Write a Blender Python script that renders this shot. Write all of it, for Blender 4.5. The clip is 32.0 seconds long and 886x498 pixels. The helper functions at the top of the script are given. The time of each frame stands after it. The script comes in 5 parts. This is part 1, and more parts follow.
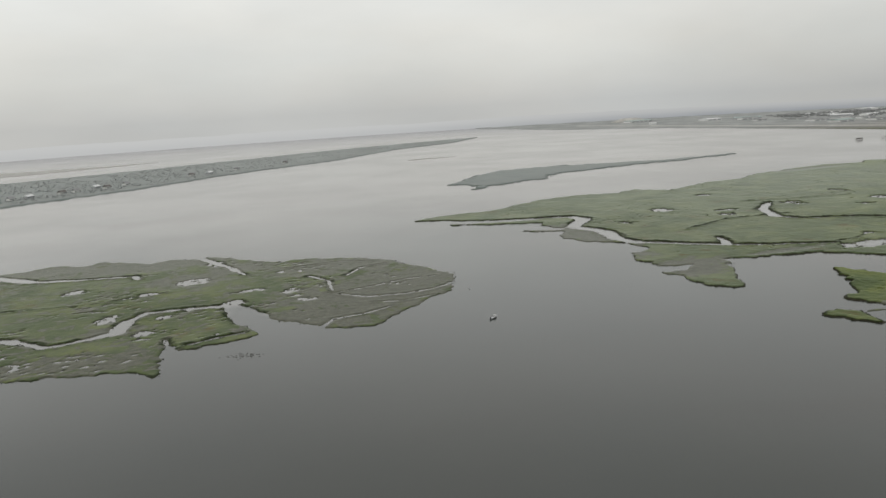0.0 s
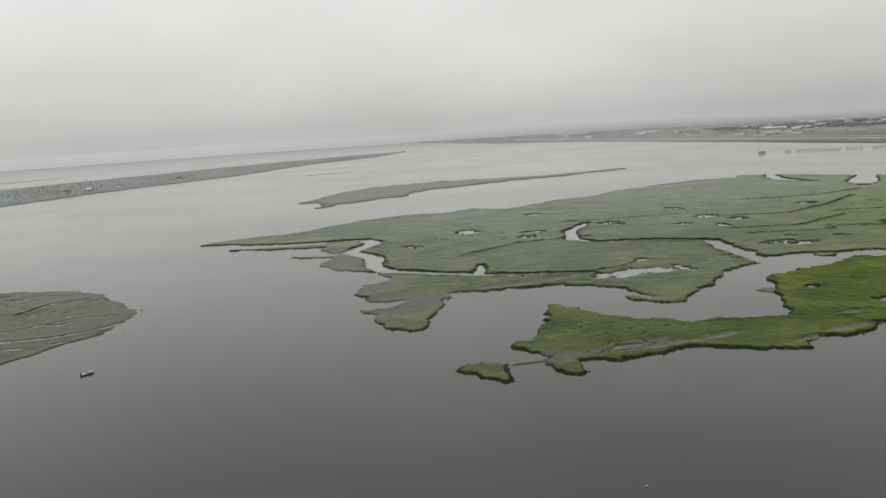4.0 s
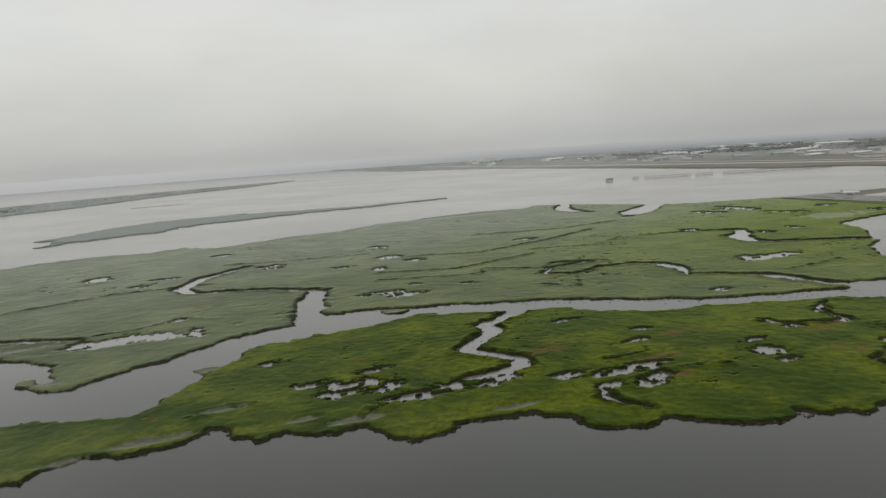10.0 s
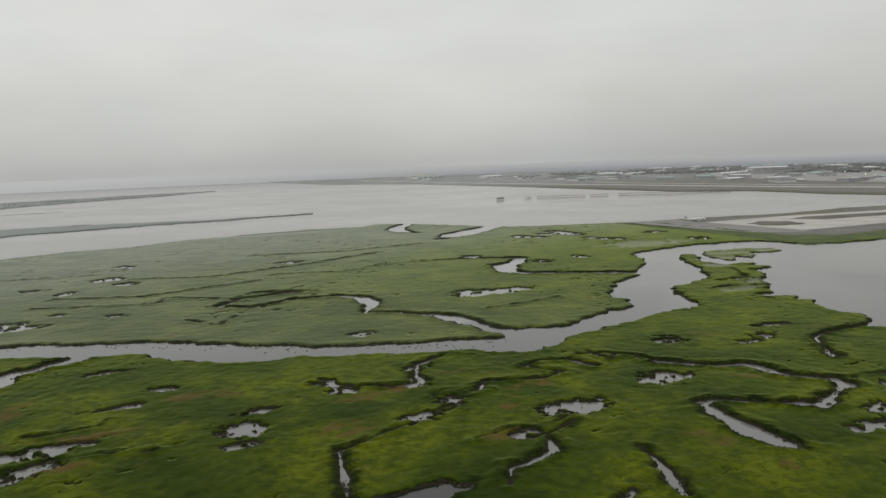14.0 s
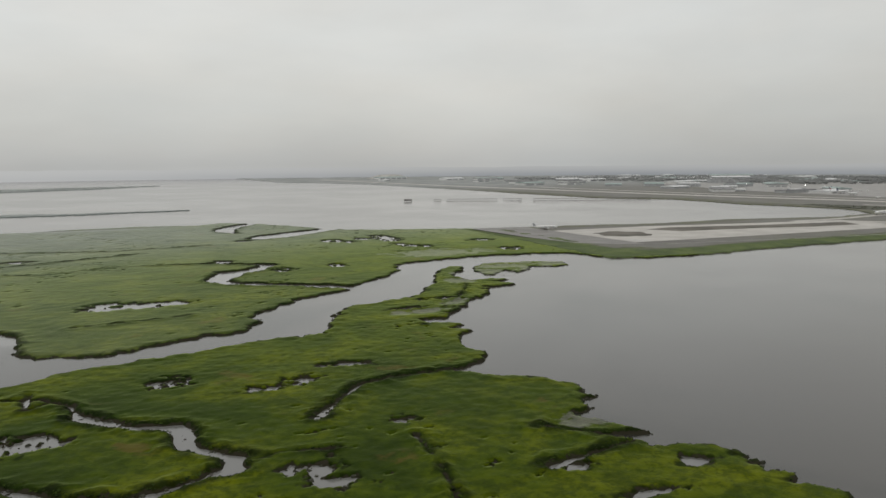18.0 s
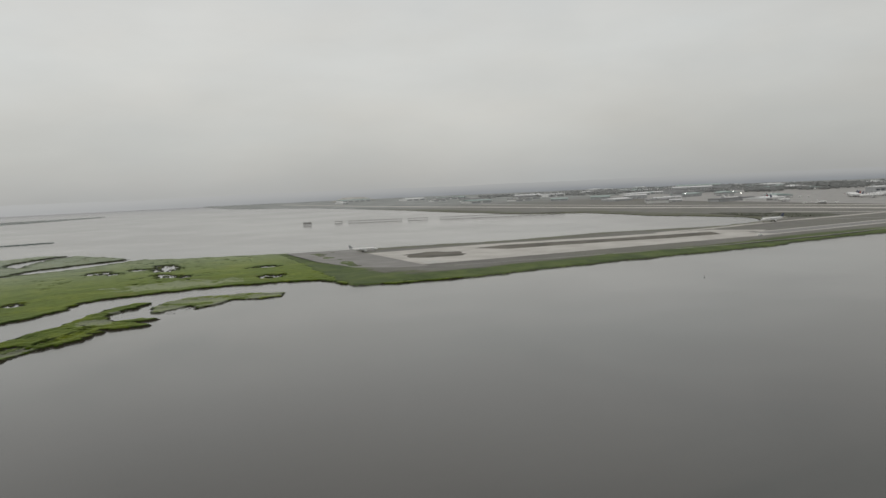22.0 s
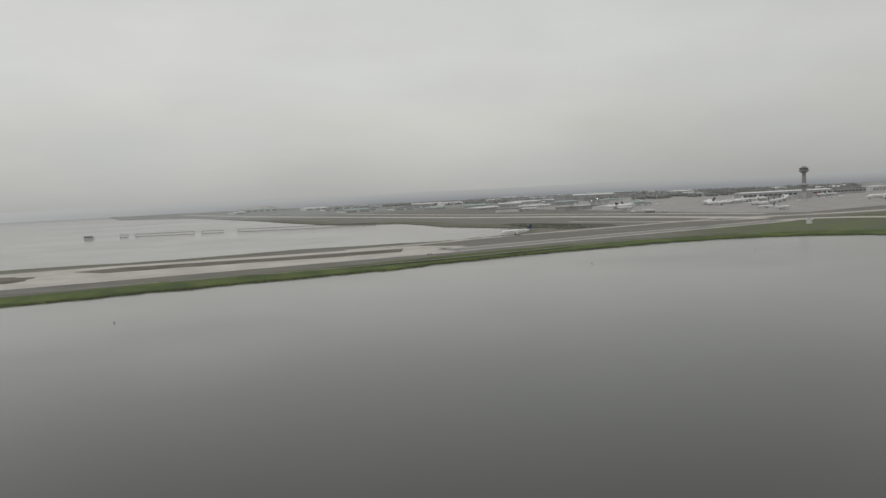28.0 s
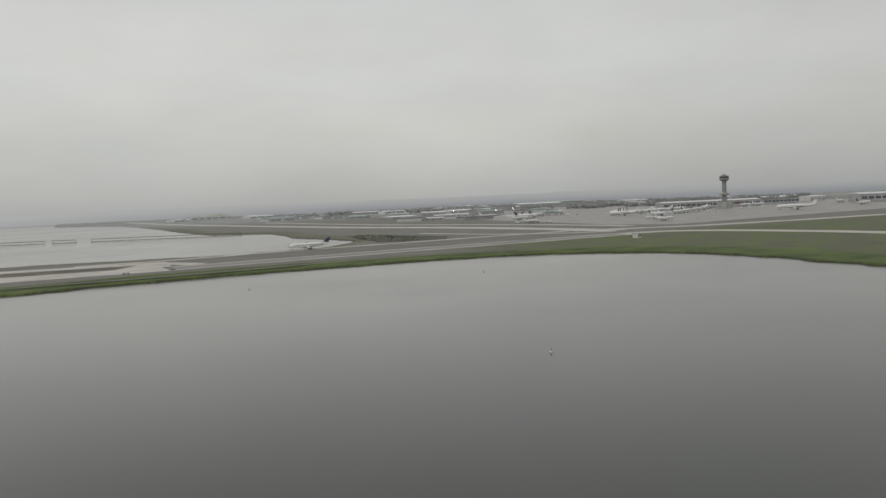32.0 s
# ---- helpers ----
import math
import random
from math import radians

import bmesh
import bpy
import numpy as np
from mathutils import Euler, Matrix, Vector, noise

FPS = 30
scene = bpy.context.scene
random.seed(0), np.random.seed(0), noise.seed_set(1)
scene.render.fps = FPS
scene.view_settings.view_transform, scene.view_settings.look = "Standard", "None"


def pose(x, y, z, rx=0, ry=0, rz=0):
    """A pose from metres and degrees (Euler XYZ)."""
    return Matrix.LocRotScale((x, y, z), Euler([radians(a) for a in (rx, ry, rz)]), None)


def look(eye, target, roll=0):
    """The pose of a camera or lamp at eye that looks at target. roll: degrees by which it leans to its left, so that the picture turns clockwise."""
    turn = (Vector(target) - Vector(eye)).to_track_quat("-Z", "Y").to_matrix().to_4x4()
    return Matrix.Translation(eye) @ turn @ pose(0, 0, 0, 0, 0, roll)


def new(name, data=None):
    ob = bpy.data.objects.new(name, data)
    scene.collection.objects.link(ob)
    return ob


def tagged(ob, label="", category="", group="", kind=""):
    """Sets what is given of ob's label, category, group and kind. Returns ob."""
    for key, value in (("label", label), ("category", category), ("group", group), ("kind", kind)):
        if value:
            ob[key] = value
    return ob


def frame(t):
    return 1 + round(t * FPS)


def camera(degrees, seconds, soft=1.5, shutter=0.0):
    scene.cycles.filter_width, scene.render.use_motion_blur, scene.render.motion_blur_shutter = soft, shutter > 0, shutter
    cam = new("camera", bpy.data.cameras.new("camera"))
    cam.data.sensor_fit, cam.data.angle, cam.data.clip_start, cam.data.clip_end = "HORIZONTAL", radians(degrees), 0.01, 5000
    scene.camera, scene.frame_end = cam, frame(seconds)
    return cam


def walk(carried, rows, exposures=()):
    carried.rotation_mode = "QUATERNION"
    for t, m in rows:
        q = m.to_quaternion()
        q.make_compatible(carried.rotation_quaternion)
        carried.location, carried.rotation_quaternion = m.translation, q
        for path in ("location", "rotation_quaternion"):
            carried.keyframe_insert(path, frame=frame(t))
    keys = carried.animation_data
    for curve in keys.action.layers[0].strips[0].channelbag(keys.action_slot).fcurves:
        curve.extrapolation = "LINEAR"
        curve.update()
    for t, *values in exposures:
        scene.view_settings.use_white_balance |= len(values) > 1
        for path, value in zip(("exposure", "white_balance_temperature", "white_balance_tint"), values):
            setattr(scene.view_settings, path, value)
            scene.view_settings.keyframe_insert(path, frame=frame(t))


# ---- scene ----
cam = camera(59.2, 32.0)
# seconds; place; yaw, pitch and roll in degrees
ROWS = [
    (0.0, 0.2, -7.4, 92.0, -18.71, -10.26, -3.25),
    (0.5, 19.4, -6.4, 91.0, -18.96, -10.19, -2.96),
    (1.0, 38.7, -5.5, 90.0, -18.93, -10.10, -2.98),
    (1.5, 57.9, -4.7, 88.9, -18.96, -9.91, -2.97),
    (2.0, 77.1, -3.9, 87.8, -18.89, -9.79, -3.25),
    (2.5, 96.4, -3.3, 86.8, -19.00, -9.64, -3.06),
    (3.0, 115.6, -2.7, 85.7, -19.62, -9.58, -2.89),
    (3.5, 134.9, -2.1, 84.6, -20.16, -9.50, -2.96),
    (5.5, 211.8, -0.6, 80.1, -20.56, -8.68, -4.35),
    (6.0, 231.1, -0.4, 79.0, -20.77, -8.40, -4.41),
    (6.5, 250.3, -0.1, 77.9, -20.98, -8.16, -4.02),
    (7.0, 269.6, 0.0, 76.7, -21.20, -8.03, -4.06),
    (7.5, 288.8, 0.2, 75.6, -21.68, -7.90, -4.27),
    (8.0, 308.0, 0.3, 74.5, -21.68, -7.78, -3.93),
    (8.5, 327.3, 0.3, 73.3, -21.46, -7.64, -4.20),
    (9.0, 346.5, 0.4, 72.2, -21.44, -7.56, -3.77),
    (9.5, 365.8, 0.4, 71.1, -21.97, -7.52, -3.82),
    (10.0, 385.0, 0.4, 70.0, -22.71, -7.54, -3.67),
    (10.5, 404.3, 0.4, 68.9, -23.19, -7.45, -3.11),
    (11.0, 423.5, 0.4, 67.8, -23.90, -7.37, -3.31),
    (11.5, 442.8, 0.3, 66.7, -23.90, -7.26, -2.91),
    (12.0, 462.0, 0.3, 65.6, -23.96, -7.06, -2.59),
    (12.5, 481.3, 0.2, 64.5, -24.08, -6.94, -2.34),
    (13.0, 500.5, 0.2, 63.4, -24.37, -6.84, -2.20),
    (13.5, 519.8, 0.1, 62.3, -24.41, -6.67, -2.09),
    (15.5, 596.8, 0.0, 58.2, -24.14, -6.19, -1.70),
    (16.0, 616.0, 0.0, 57.1, -24.18, -6.22, -1.26),
    (16.5, 635.3, 0.0, 56.1, -24.21, -6.37, -1.19),
    (17.0, 654.5, 0.0, 55.1, -24.25, -6.29, -1.05),
    (17.5, 673.8, 0.1, 54.1, -24.17, -6.18, -0.68),
    (18.0, 693.0, 0.1, 53.2, -24.12, -6.30, -0.50),
    (18.5, 712.3, 0.2, 52.2, -24.02, -6.35, -0.45),
    (19.0, 731.5, 0.3, 51.2, -23.75, -6.45, -0.59),
    (19.5, 750.8, 0.5, 50.3, -23.71, -6.27, -0.87),
    (20.0, 770.0, 0.7, 49.4, -23.61, -6.06, -1.74),
    (20.5, 789.3, 0.8, 48.4, -23.56, -5.73, -2.38),
    (21.0, 808.5, 1.1, 47.5, -23.55, -5.21, -2.79),
    (21.5, 827.8, 1.3, 46.6, -23.49, -4.86, -2.94),
    (22.0, 847.0, 1.6, 45.7, -23.45, -4.75, -2.54),
    (22.5, 866.3, 1.9, 44.9, -23.58, -4.54, -2.42),
    (23.0, 885.5, 2.3, 44.0, -23.70, -4.09, -2.63),
    (23.5, 904.8, 2.7, 43.1, -23.86, -3.71, -3.27),
    (24.0, 924.0, 3.1, 42.3, -24.02, -3.35, -3.72),
    (24.5, 943.3, 3.6, 41.4, -24.31, -3.15, -4.07),
    (25.0, 962.5, 4.1, 40.6, -24.67, -3.00, -4.13),
    (25.5, 981.8, 4.7, 39.7, -25.02, -2.93, -4.29),
    (27.5, 1058.8, 7.3, 36.5, -25.26, -4.28, -2.90),
    (28.0, 1078.1, 8.0, 35.7, -25.19, -4.22, -2.78),
    (28.5, 1097.3, 8.8, 34.8, -25.20, -4.07, -2.94),
    (29.0, 1116.6, 9.7, 34.0, -25.15, -4.04, -3.35),
    (29.5, 1135.8, 10.5, 33.2, -25.07, -3.99, -3.31),
    (30.0, 1155.1, 11.5, 32.4, -25.06, -3.89, -3.00),
    (30.5, 1174.3, 12.4, 31.6, -25.00, -3.82, -2.77),
    (31.0, 1193.6, 13.4, 30.8, -25.12, -3.75, -2.49),
    (31.5, 1212.8, 14.5, 30.0, -25.27, -3.69, -2.51),
    (32.0, 1232.1, 15.6, 29.2, -25.36, -3.62, -2.48),
]
walk(cam, [(t, pose(x, y, z, 90 + pitch, 0, yaw) @ pose(0, 0, 0, 0, 0, roll)) for t, x, y, z, yaw, pitch, roll in ROWS],
     [(0.0, 0.25), (4.0, 0.22), (8.0, 0.12), (13.0, 0.06), (17.0, 0.06), (20.0, 0.06), (21.5, -0.04), (25.0, -0.12), (28.0, -0.08), (32.0, -0.1)])

# ---- world, sun ----
world = bpy.data.worlds.new("overcast_sky")
scene.world = world
world.use_nodes = True
wn, wl = world.node_tree.nodes, world.node_tree.links
wn.clear()


def wnode(kind, **values):
    n = wn.new(kind)
    for k, v in values.items():
        n.inputs[k].default_value = v
    return n


w_out, w_bg = wn.new("ShaderNodeOutputWorld"), wn.new("ShaderNodeBackground")
w_sky = wn.new("ShaderNodeTexSky")
w_sky.sky_type, w_sky.sun_disc = "NISHITA", False
w_sky.sun_elevation, w_sky.sun_rotation = radians(52), radians(-70)
w_co = wn.new("ShaderNodeTexCoord")
w_sep = wn.new("ShaderNodeSeparateXYZ")
w_ramp = wn.new("ShaderNodeValToRGB")
e = w_ramp.color_ramp.elements
e[0].position, e[0].color = 0.0, (0.445, 0.452, 0.45, 1)
e[1].position, e[1].color = 1.0, (0.56, 0.565, 0.561, 1)
for at, c in ((0.02, (0.495, 0.50, 0.493, 1)), (0.055, (0.575, 0.578, 0.562, 1)), (0.10, (0.648, 0.648, 0.625, 1)), (0.16, (0.70, 0.705, 0.685, 1)), (0.24, (0.68, 0.685, 0.671, 1)), (0.45, (0.54, 0.545, 0.536, 1))):
    k = e.new(at)
    k.color = c
w_map = wn.new("ShaderNodeMapping")
w_map.inputs["Scale"].default_value = (1.6, 1.6, 4.6)
w_noise = wnode("ShaderNodeTexNoise", Scale=1.7, Detail=5.0, Roughness=0.55)
w_band = wn.new("ShaderNodeMapRange")
w_band.inputs["From Min"].default_value, w_band.inputs["From Max"].default_value = 0.3, 0.7
w_band.inputs["To Min"].default_value, w_band.inputs["To Max"].default_value = 0.92, 1.05
# the cloud deck is thicker ahead, over the airport
w_dot = wn.new("ShaderNodeVectorMath")
w_dot.operation = "DOT_PRODUCT"
w_dot.inputs[1].default_value = (0.86, 0.5, 0.0)
w_side = wn.new("ShaderNodeMapRange")
w_side.inputs["From Min"].default_value, w_side.inputs["From Max"].default_value = 0.89, 1.0
w_side.inputs["To Min"].default_value, w_side.inputs["To Max"].default_value = 1.0, 0.85
w_mul, w_scale = wn.new("ShaderNodeMath"), wn.new("ShaderNodeVectorMath")
w_mul.operation, w_scale.operation = "MULTIPLY", "SCALE"
w_mix = wn.new("ShaderNodeMixRGB")
w_mix.inputs["Fac"].default_value = 0.06
w_dim = wn.new("ShaderNodeVectorMath")
w_dim.operation = "SCALE"
w_dim.inputs["Scale"].default_value = 0.1
wl.new(w_co.outputs["Generated"], w_sep.inputs[0])
wl.new(w_sep.outputs["Z"], w_ramp.inputs[0])
wl.new(w_co.outputs["Generated"], w_map.inputs["Vector"])
wl.new(w_map.outputs[0], w_noise.inputs["Vector"])
wl.new(w_noise.outputs["Fac"], w_band.inputs["Value"])
wl.new(w_co.outputs["Generated"], w_dot.inputs[0])
wl.new(w_dot.outputs["Value"], w_side.inputs["Value"])
wl.new(w_band.outputs[0], w_mul.inputs[0])
wl.new(w_side.outputs[0], w_mul.inputs[1])
w_hue = wnode("ShaderNodeTexNoise", Scale=2.6, Detail=3.0, Roughness=0.5)
w_tint, w_warm = wn.new("ShaderNodeMixRGB"), wn.new("ShaderNodeVectorMath")
w_tint.inputs[1].default_value, w_tint.inputs[2].default_value = (0.975, 0.998, 1.01, 1), (1.032, 0.998, 0.955, 1)
w_warm.operation = "MULTIPLY"
wl.new(w_map.outputs[0], w_hue.inputs["Vector"])
wl.new(w_hue.outputs["Fac"], w_tint.inputs["Fac"])
wl.new(w_ramp.outputs[0], w_warm.inputs[0])
wl.new(w_tint.outputs[0], w_warm.inputs[1])
wl.new(w_warm.outputs[0], w_scale.inputs[0])
wl.new(w_mul.outputs[0], w_scale.inputs["Scale"])
wl.new(w_sky.outputs[0], w_dim.inputs[0])
wl.new(w_scale.outputs[0], w_mix.inputs[1])
wl.new(w_dim.outputs[0], w_mix.inputs[2])
wl.new(w_mix.outputs[0], w_bg.inputs["Color"])
w_bg.inputs["Strength"].default_value = 1.0
wl.new(w_bg.outputs[0], w_out.inputs[0])

sun = new("sun", bpy.data.lights.new("sun", "SUN"))
sun.data.energy, sun.data.angle, sun.data.color = 0.7, radians(35), (1.0, 0.96, 0.9)
sun.matrix_world = look((0, 0, 500), (0.58 * 500, 0.21 * 500, -140))


# ---- materials ----
class Mat:
    """A node material with short ways to add nodes."""

    def __init__(self, name, rough=0.8, metal=0.0, spec=0.5):
        self.m = bpy.data.materials.new(name)
        self.m.use_nodes = True
        self.n, self.l = self.m.node_tree.nodes, self.m.node_tree.links
        self.b = self.n["Principled BSDF"]
        self.b.inputs["Roughness"].default_value = rough
        self.b.inputs["Metallic"].default_value = metal
        self.b.inputs["Specular IOR Level"].default_value = spec

    def set(self, key, v):
        s = self.b.inputs[key]
        if hasattr(v, "is_linked"):
            self.l.new(v, s)
        else:
            s.default_value = v
        return self

    def plug(self, v, s):
        if hasattr(v, "is_linked"):
            self.l.new(v, s)
        else:
            s.default_value = v

    def where(self, scale=(1, 1, 1)):
        g = self.n.new("ShaderNodeNewGeometry")
        m = self.n.new("ShaderNodeMapping")
        m.inputs["Scale"].default_value = scale
        self.l.new(g.outputs["Position"], m.inputs["Vector"])
        return m.outputs[0]

    def noise(self, scale, detail=4.0, rough=0.55, vec=None, warp=0.0):
        t = self.n.new("ShaderNodeTexNoise")
        t.inputs["Scale"].default_value, t.inputs["Detail"].default_value = scale, detail
        t.inputs["Roughness"].default_value, t.inputs["Distortion"].default_value = rough, warp
        self.l.new(vec if vec is not None else self.where(), t.inputs["Vector"])
        return t.outputs["Fac"]

    def attr(self, name):
        a = self.n.new("ShaderNodeAttribute")
        a.attribute_name = name
        return a.outputs["Fac"]

    def span(self, v, a, b, lo=0.0, hi=1.0):
        r = self.n.new("ShaderNodeMapRange")
        r.interpolation_type = "SMOOTHSTEP"
        for k, x in (("From Min", a), ("From Max", b), ("To Min", lo), ("To Max", hi)):
            r.inputs[k].default_value = x
        self.l.new(v, r.inputs["Value"])
        return r.outputs[0]

    def mix(self, fac, a, b):
        x = self.n.new("ShaderNodeMixRGB")
        for v, s in ((fac, x.inputs[0]), (a, x.inputs[1]), (b, x.inputs[2])):
            self.plug((*v, 1) if isinstance(v, tuple) and len(v) == 3 else v, s)
        return x.outputs[0]

    def math(self, op, a, b=0.0):
        x = self.n.new("ShaderNodeMath")
        x.operation = op
        self.plug(a, x.inputs[0])
        self.plug(b, x.inputs[1])
        return x.outputs[0]

    def bump(self, h, strength=0.4, dist=0.1):
        x = self.n.new("ShaderNodeBump")
        x.inputs["Strength"].default_value, x.inputs["Distance"].default_value = strength, dist
        self.l.new(h, x.inputs["Height"])
        self.l.new(x.outputs[0], self.b.inputs["Normal"])
        return self


def plain(name, colour, rough=0.6, vary=0.15, scale=0.6, metal=0.0):
    """A painted or cast surface with faint blotches and streaks of wear."""
    m = Mat(name, rough, metal)
    dark = tuple(c * (1 - vary) for c in colour)
    f = m.span(m.noise(scale, 5), 0.35, 0.65)
    m.set("Base Color", m.mix(f, dark, colour))
    m.set("Roughness", m.span(m.noise(scale * 4, 3), 0.3, 0.7, max(rough - 0.1, 0.05), min(rough + 0.1, 1)))
    return m.m


def marsh_material():
    m = Mat("salt_marsh_grass", 0.6, spec=0.06)
    edge, mud, creek = m.attr("edge"), m.attr("mud"), m.attr("creek")
    big, mid, fine = m.noise(0.014, 3), m.noise(0.036, 5, 0.58, warp=0.5), m.noise(0.45, 6, 0.78)
    lush = m.mix(m.span(big, 0.38, 0.62), (0.030, 0.052, 0.005), (0.054, 0.079, 0.005))
    lush = m.mix(m.span(mid, 0.42, 0.68, 0, 0.9), lush, (0.122, 0.142, 0.006))
    lush = m.mix(m.span(mid, 0.32, 0.46, 0.7, 0), lush, (0.011, 0.024, 0.003))
    lush = m.mix(m.span(m.noise(0.15, 6, 0.7, warp=0.7), 0.48, 0.64, 0, 0.5), lush, (0.016, 0.029, 0.004))
    lush = m.mix(m.span(fine, 0.42, 0.62, 0, 0.62), lush, (0.014, 0.028, 0.004))
    # distance haze painted in: far grass mixed towards a pale grey-green
    lush = m.mix(m.math("MULTIPLY", m.attr("dry_hazy"), m.span(big, 0.3, 0.6, 0.6, 1.0)), lush, m.mix(m.span(mid, 0.35, 0.7), (0.108, 0.134, 0.074), (0.172, 0.196, 0.116)))
    rank = m.mix(m.span(fine, 0.4, 0.65), (0.004, 0.007, 0.002), (0.014, 0.023, 0.005))
    sway = m.span(m.noise(0.16, 5, 0.62), 0.3, 0.7, -1.6, 1.6)
    belt = m.math("MAXIMUM", m.span(m.math("ADD", creek, sway), 0.2, 3.5, 0.92, 0), m.span(m.math("ADD", edge, m.math("MULTIPLY", sway, 0.5)), 0.3, 1.5, 0.85, 0))
    col = m.mix(belt, lush, rank)
    rust = m.math("MULTIPLY", m.span(m.noise(0.045, 5, 0.65, warp=0.4), 0.60, 0.67), m.span(edge, 2, 6))
    rust = m.math("MAXIMUM", m.math("MULTIPLY", rust, 0.6), m.math("MULTIPLY", m.attr("rust"), m.span(m.noise(0.22, 5, 0.65), 0.40, 0.56)))
    col = m.mix(m.math("MULTIPLY", rust, 0.8), col, (0.118, 0.066, 0.026))
    bank = m.math("ADD", edge, m.span(m.noise(0.6, 4), 0.3, 0.7, -0.4, 0.4))
    col = m.mix(m.span(bank, 0.2, 0.7, 1, 0), col, (0.030, 0.027, 0.018))
    flats = m.math("ADD", mud, m.span(m.noise(0.11, 6, 0.7, warp=0.9), 0.3, 0.7, -0.45, 0.45))
    flat_col = m.mix(m.span(m.noise(0.25, 5, 0.65), 0.35, 0.65), (0.062, 0.064, 0.042), (0.128, 0.127, 0.088))
    col = m.mix(m.span(flats, 0.42, 0.56), col, m.mix(m.span(fine, 0.35, 0.65, 0, 0.85), flat_col, (0.036, 0.040, 0.022)))
    col = m.mix(m.span(m.math("MULTIPLY", m.attr("sand"), m.span(m.noise(0.3, 6, 0.75, warp=1.0), 0.35, 0.65, 0.0, 1.5)), 0.45, 0.7), col, m.mix(m.span(fine, 0.35, 0.65), (0.175, 0.135, 0.078), (0.095, 0.076, 0.042)))
    m.set("Base Color", col)
    m.set("Roughness", m.span(flats, 0.4, 0.6, 0.55, 0.4))
    # gloss and sheen also rise with the painted haze
    m.set("Specular IOR Level", m.math("MAXIMUM", m.span(flats, 0.42, 0.6, 0, 0.13), m.span(m.attr("dry_hazy"), 0.1, 0.8, 0.008, 0.05)))
    m.set("Sheen Weight", m.math("MULTIPLY", m.span(m.attr("dry_hazy"), 0, 0.8, 0.58, 0.95), m.span(belt, 0, 1, 1, 0.15))).set("Sheen Roughness", m.span(m.attr("dry_hazy"), 0, 0.8, 0.24, 0.17)).set("Sheen Tint", m.mix(m.span(m.attr("dry_hazy"), 0, 0.9), (0.67, 0.82, 0.28), (0.83, 0.86, 0.84)))
    m.bump(m.noise(1.1, 6, 0.72), 0.45, 0.14)
    return m.m


def water_material():
    m = Mat("bay_water", 0.15)
    big = m.noise(0.005, 4)
    clear = m.mix(m.span(big, 0.35, 0.65), (0.010, 0.015, 0.010), (0.023, 0.019, 0.014))
    # paler western water: haze put into the base colour
    sky_haze = m.mix(m.span(big, 0.3, 0.7), (0.021, 0.027, 0.022), (0.035, 0.038, 0.032))
    at = m.n.new("ShaderNodeSeparateXYZ")
    m.l.new(m.where(), at.inputs[0])
    drift = m.math("ADD", at.outputs["X"], m.span(m.noise(0.0045, 5, 0.6, warp=1.0), 0.25, 0.75, -170, 170))
    hazed_west = m.mix(m.span(drift, 60, 380, 1, 0), clear, sky_haze)
    open_bay = m.mix(m.math("MULTIPLY", m.span(drift, 740, 850), m.span(drift, 900, 1040, 1, 0)), hazed_west, (0.050, 0.046, 0.039))
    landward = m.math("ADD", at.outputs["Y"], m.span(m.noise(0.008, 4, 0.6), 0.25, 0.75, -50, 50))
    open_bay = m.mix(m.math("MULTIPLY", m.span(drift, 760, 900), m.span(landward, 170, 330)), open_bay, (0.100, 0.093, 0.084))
    # haze over the far northern water, painted in as a paler base
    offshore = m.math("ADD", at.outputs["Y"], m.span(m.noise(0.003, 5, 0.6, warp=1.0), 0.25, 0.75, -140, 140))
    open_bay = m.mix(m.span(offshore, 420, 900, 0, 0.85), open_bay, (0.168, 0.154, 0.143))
    # creeks and pools: sky brightness painted as a paler base
    m.set("Base Color", m.mix(m.attr("sky_haze"), open_bay, (0.155, 0.153, 0.146)))
    m.set("Roughness", m.span(m.noise(0.006, 5, 0.6), 0.35, 0.65, 0.14, 0.19))
    m.set("IOR", 1.5).set("Coat Weight", 0.13).set("Coat Roughness", 0.12)
    m.bump(m.noise(0.12, 4, 0.6, vec=m.where((1, 2.2, 1))), 0.03, 0.5)
    return m.m


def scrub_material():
    m = Mat("hazy_scrub", 0.52, spec=0.45)
    mud = m.attr("mud")
    # scrub colour shifted to blue-grey, distance haze painted in
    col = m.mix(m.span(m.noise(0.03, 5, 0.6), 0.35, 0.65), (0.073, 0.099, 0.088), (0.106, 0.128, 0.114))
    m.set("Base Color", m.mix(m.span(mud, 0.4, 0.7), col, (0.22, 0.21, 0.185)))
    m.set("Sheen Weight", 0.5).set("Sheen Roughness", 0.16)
    m.bump(m.noise(0.3, 5), 0.25, 0.3)
    return m.m


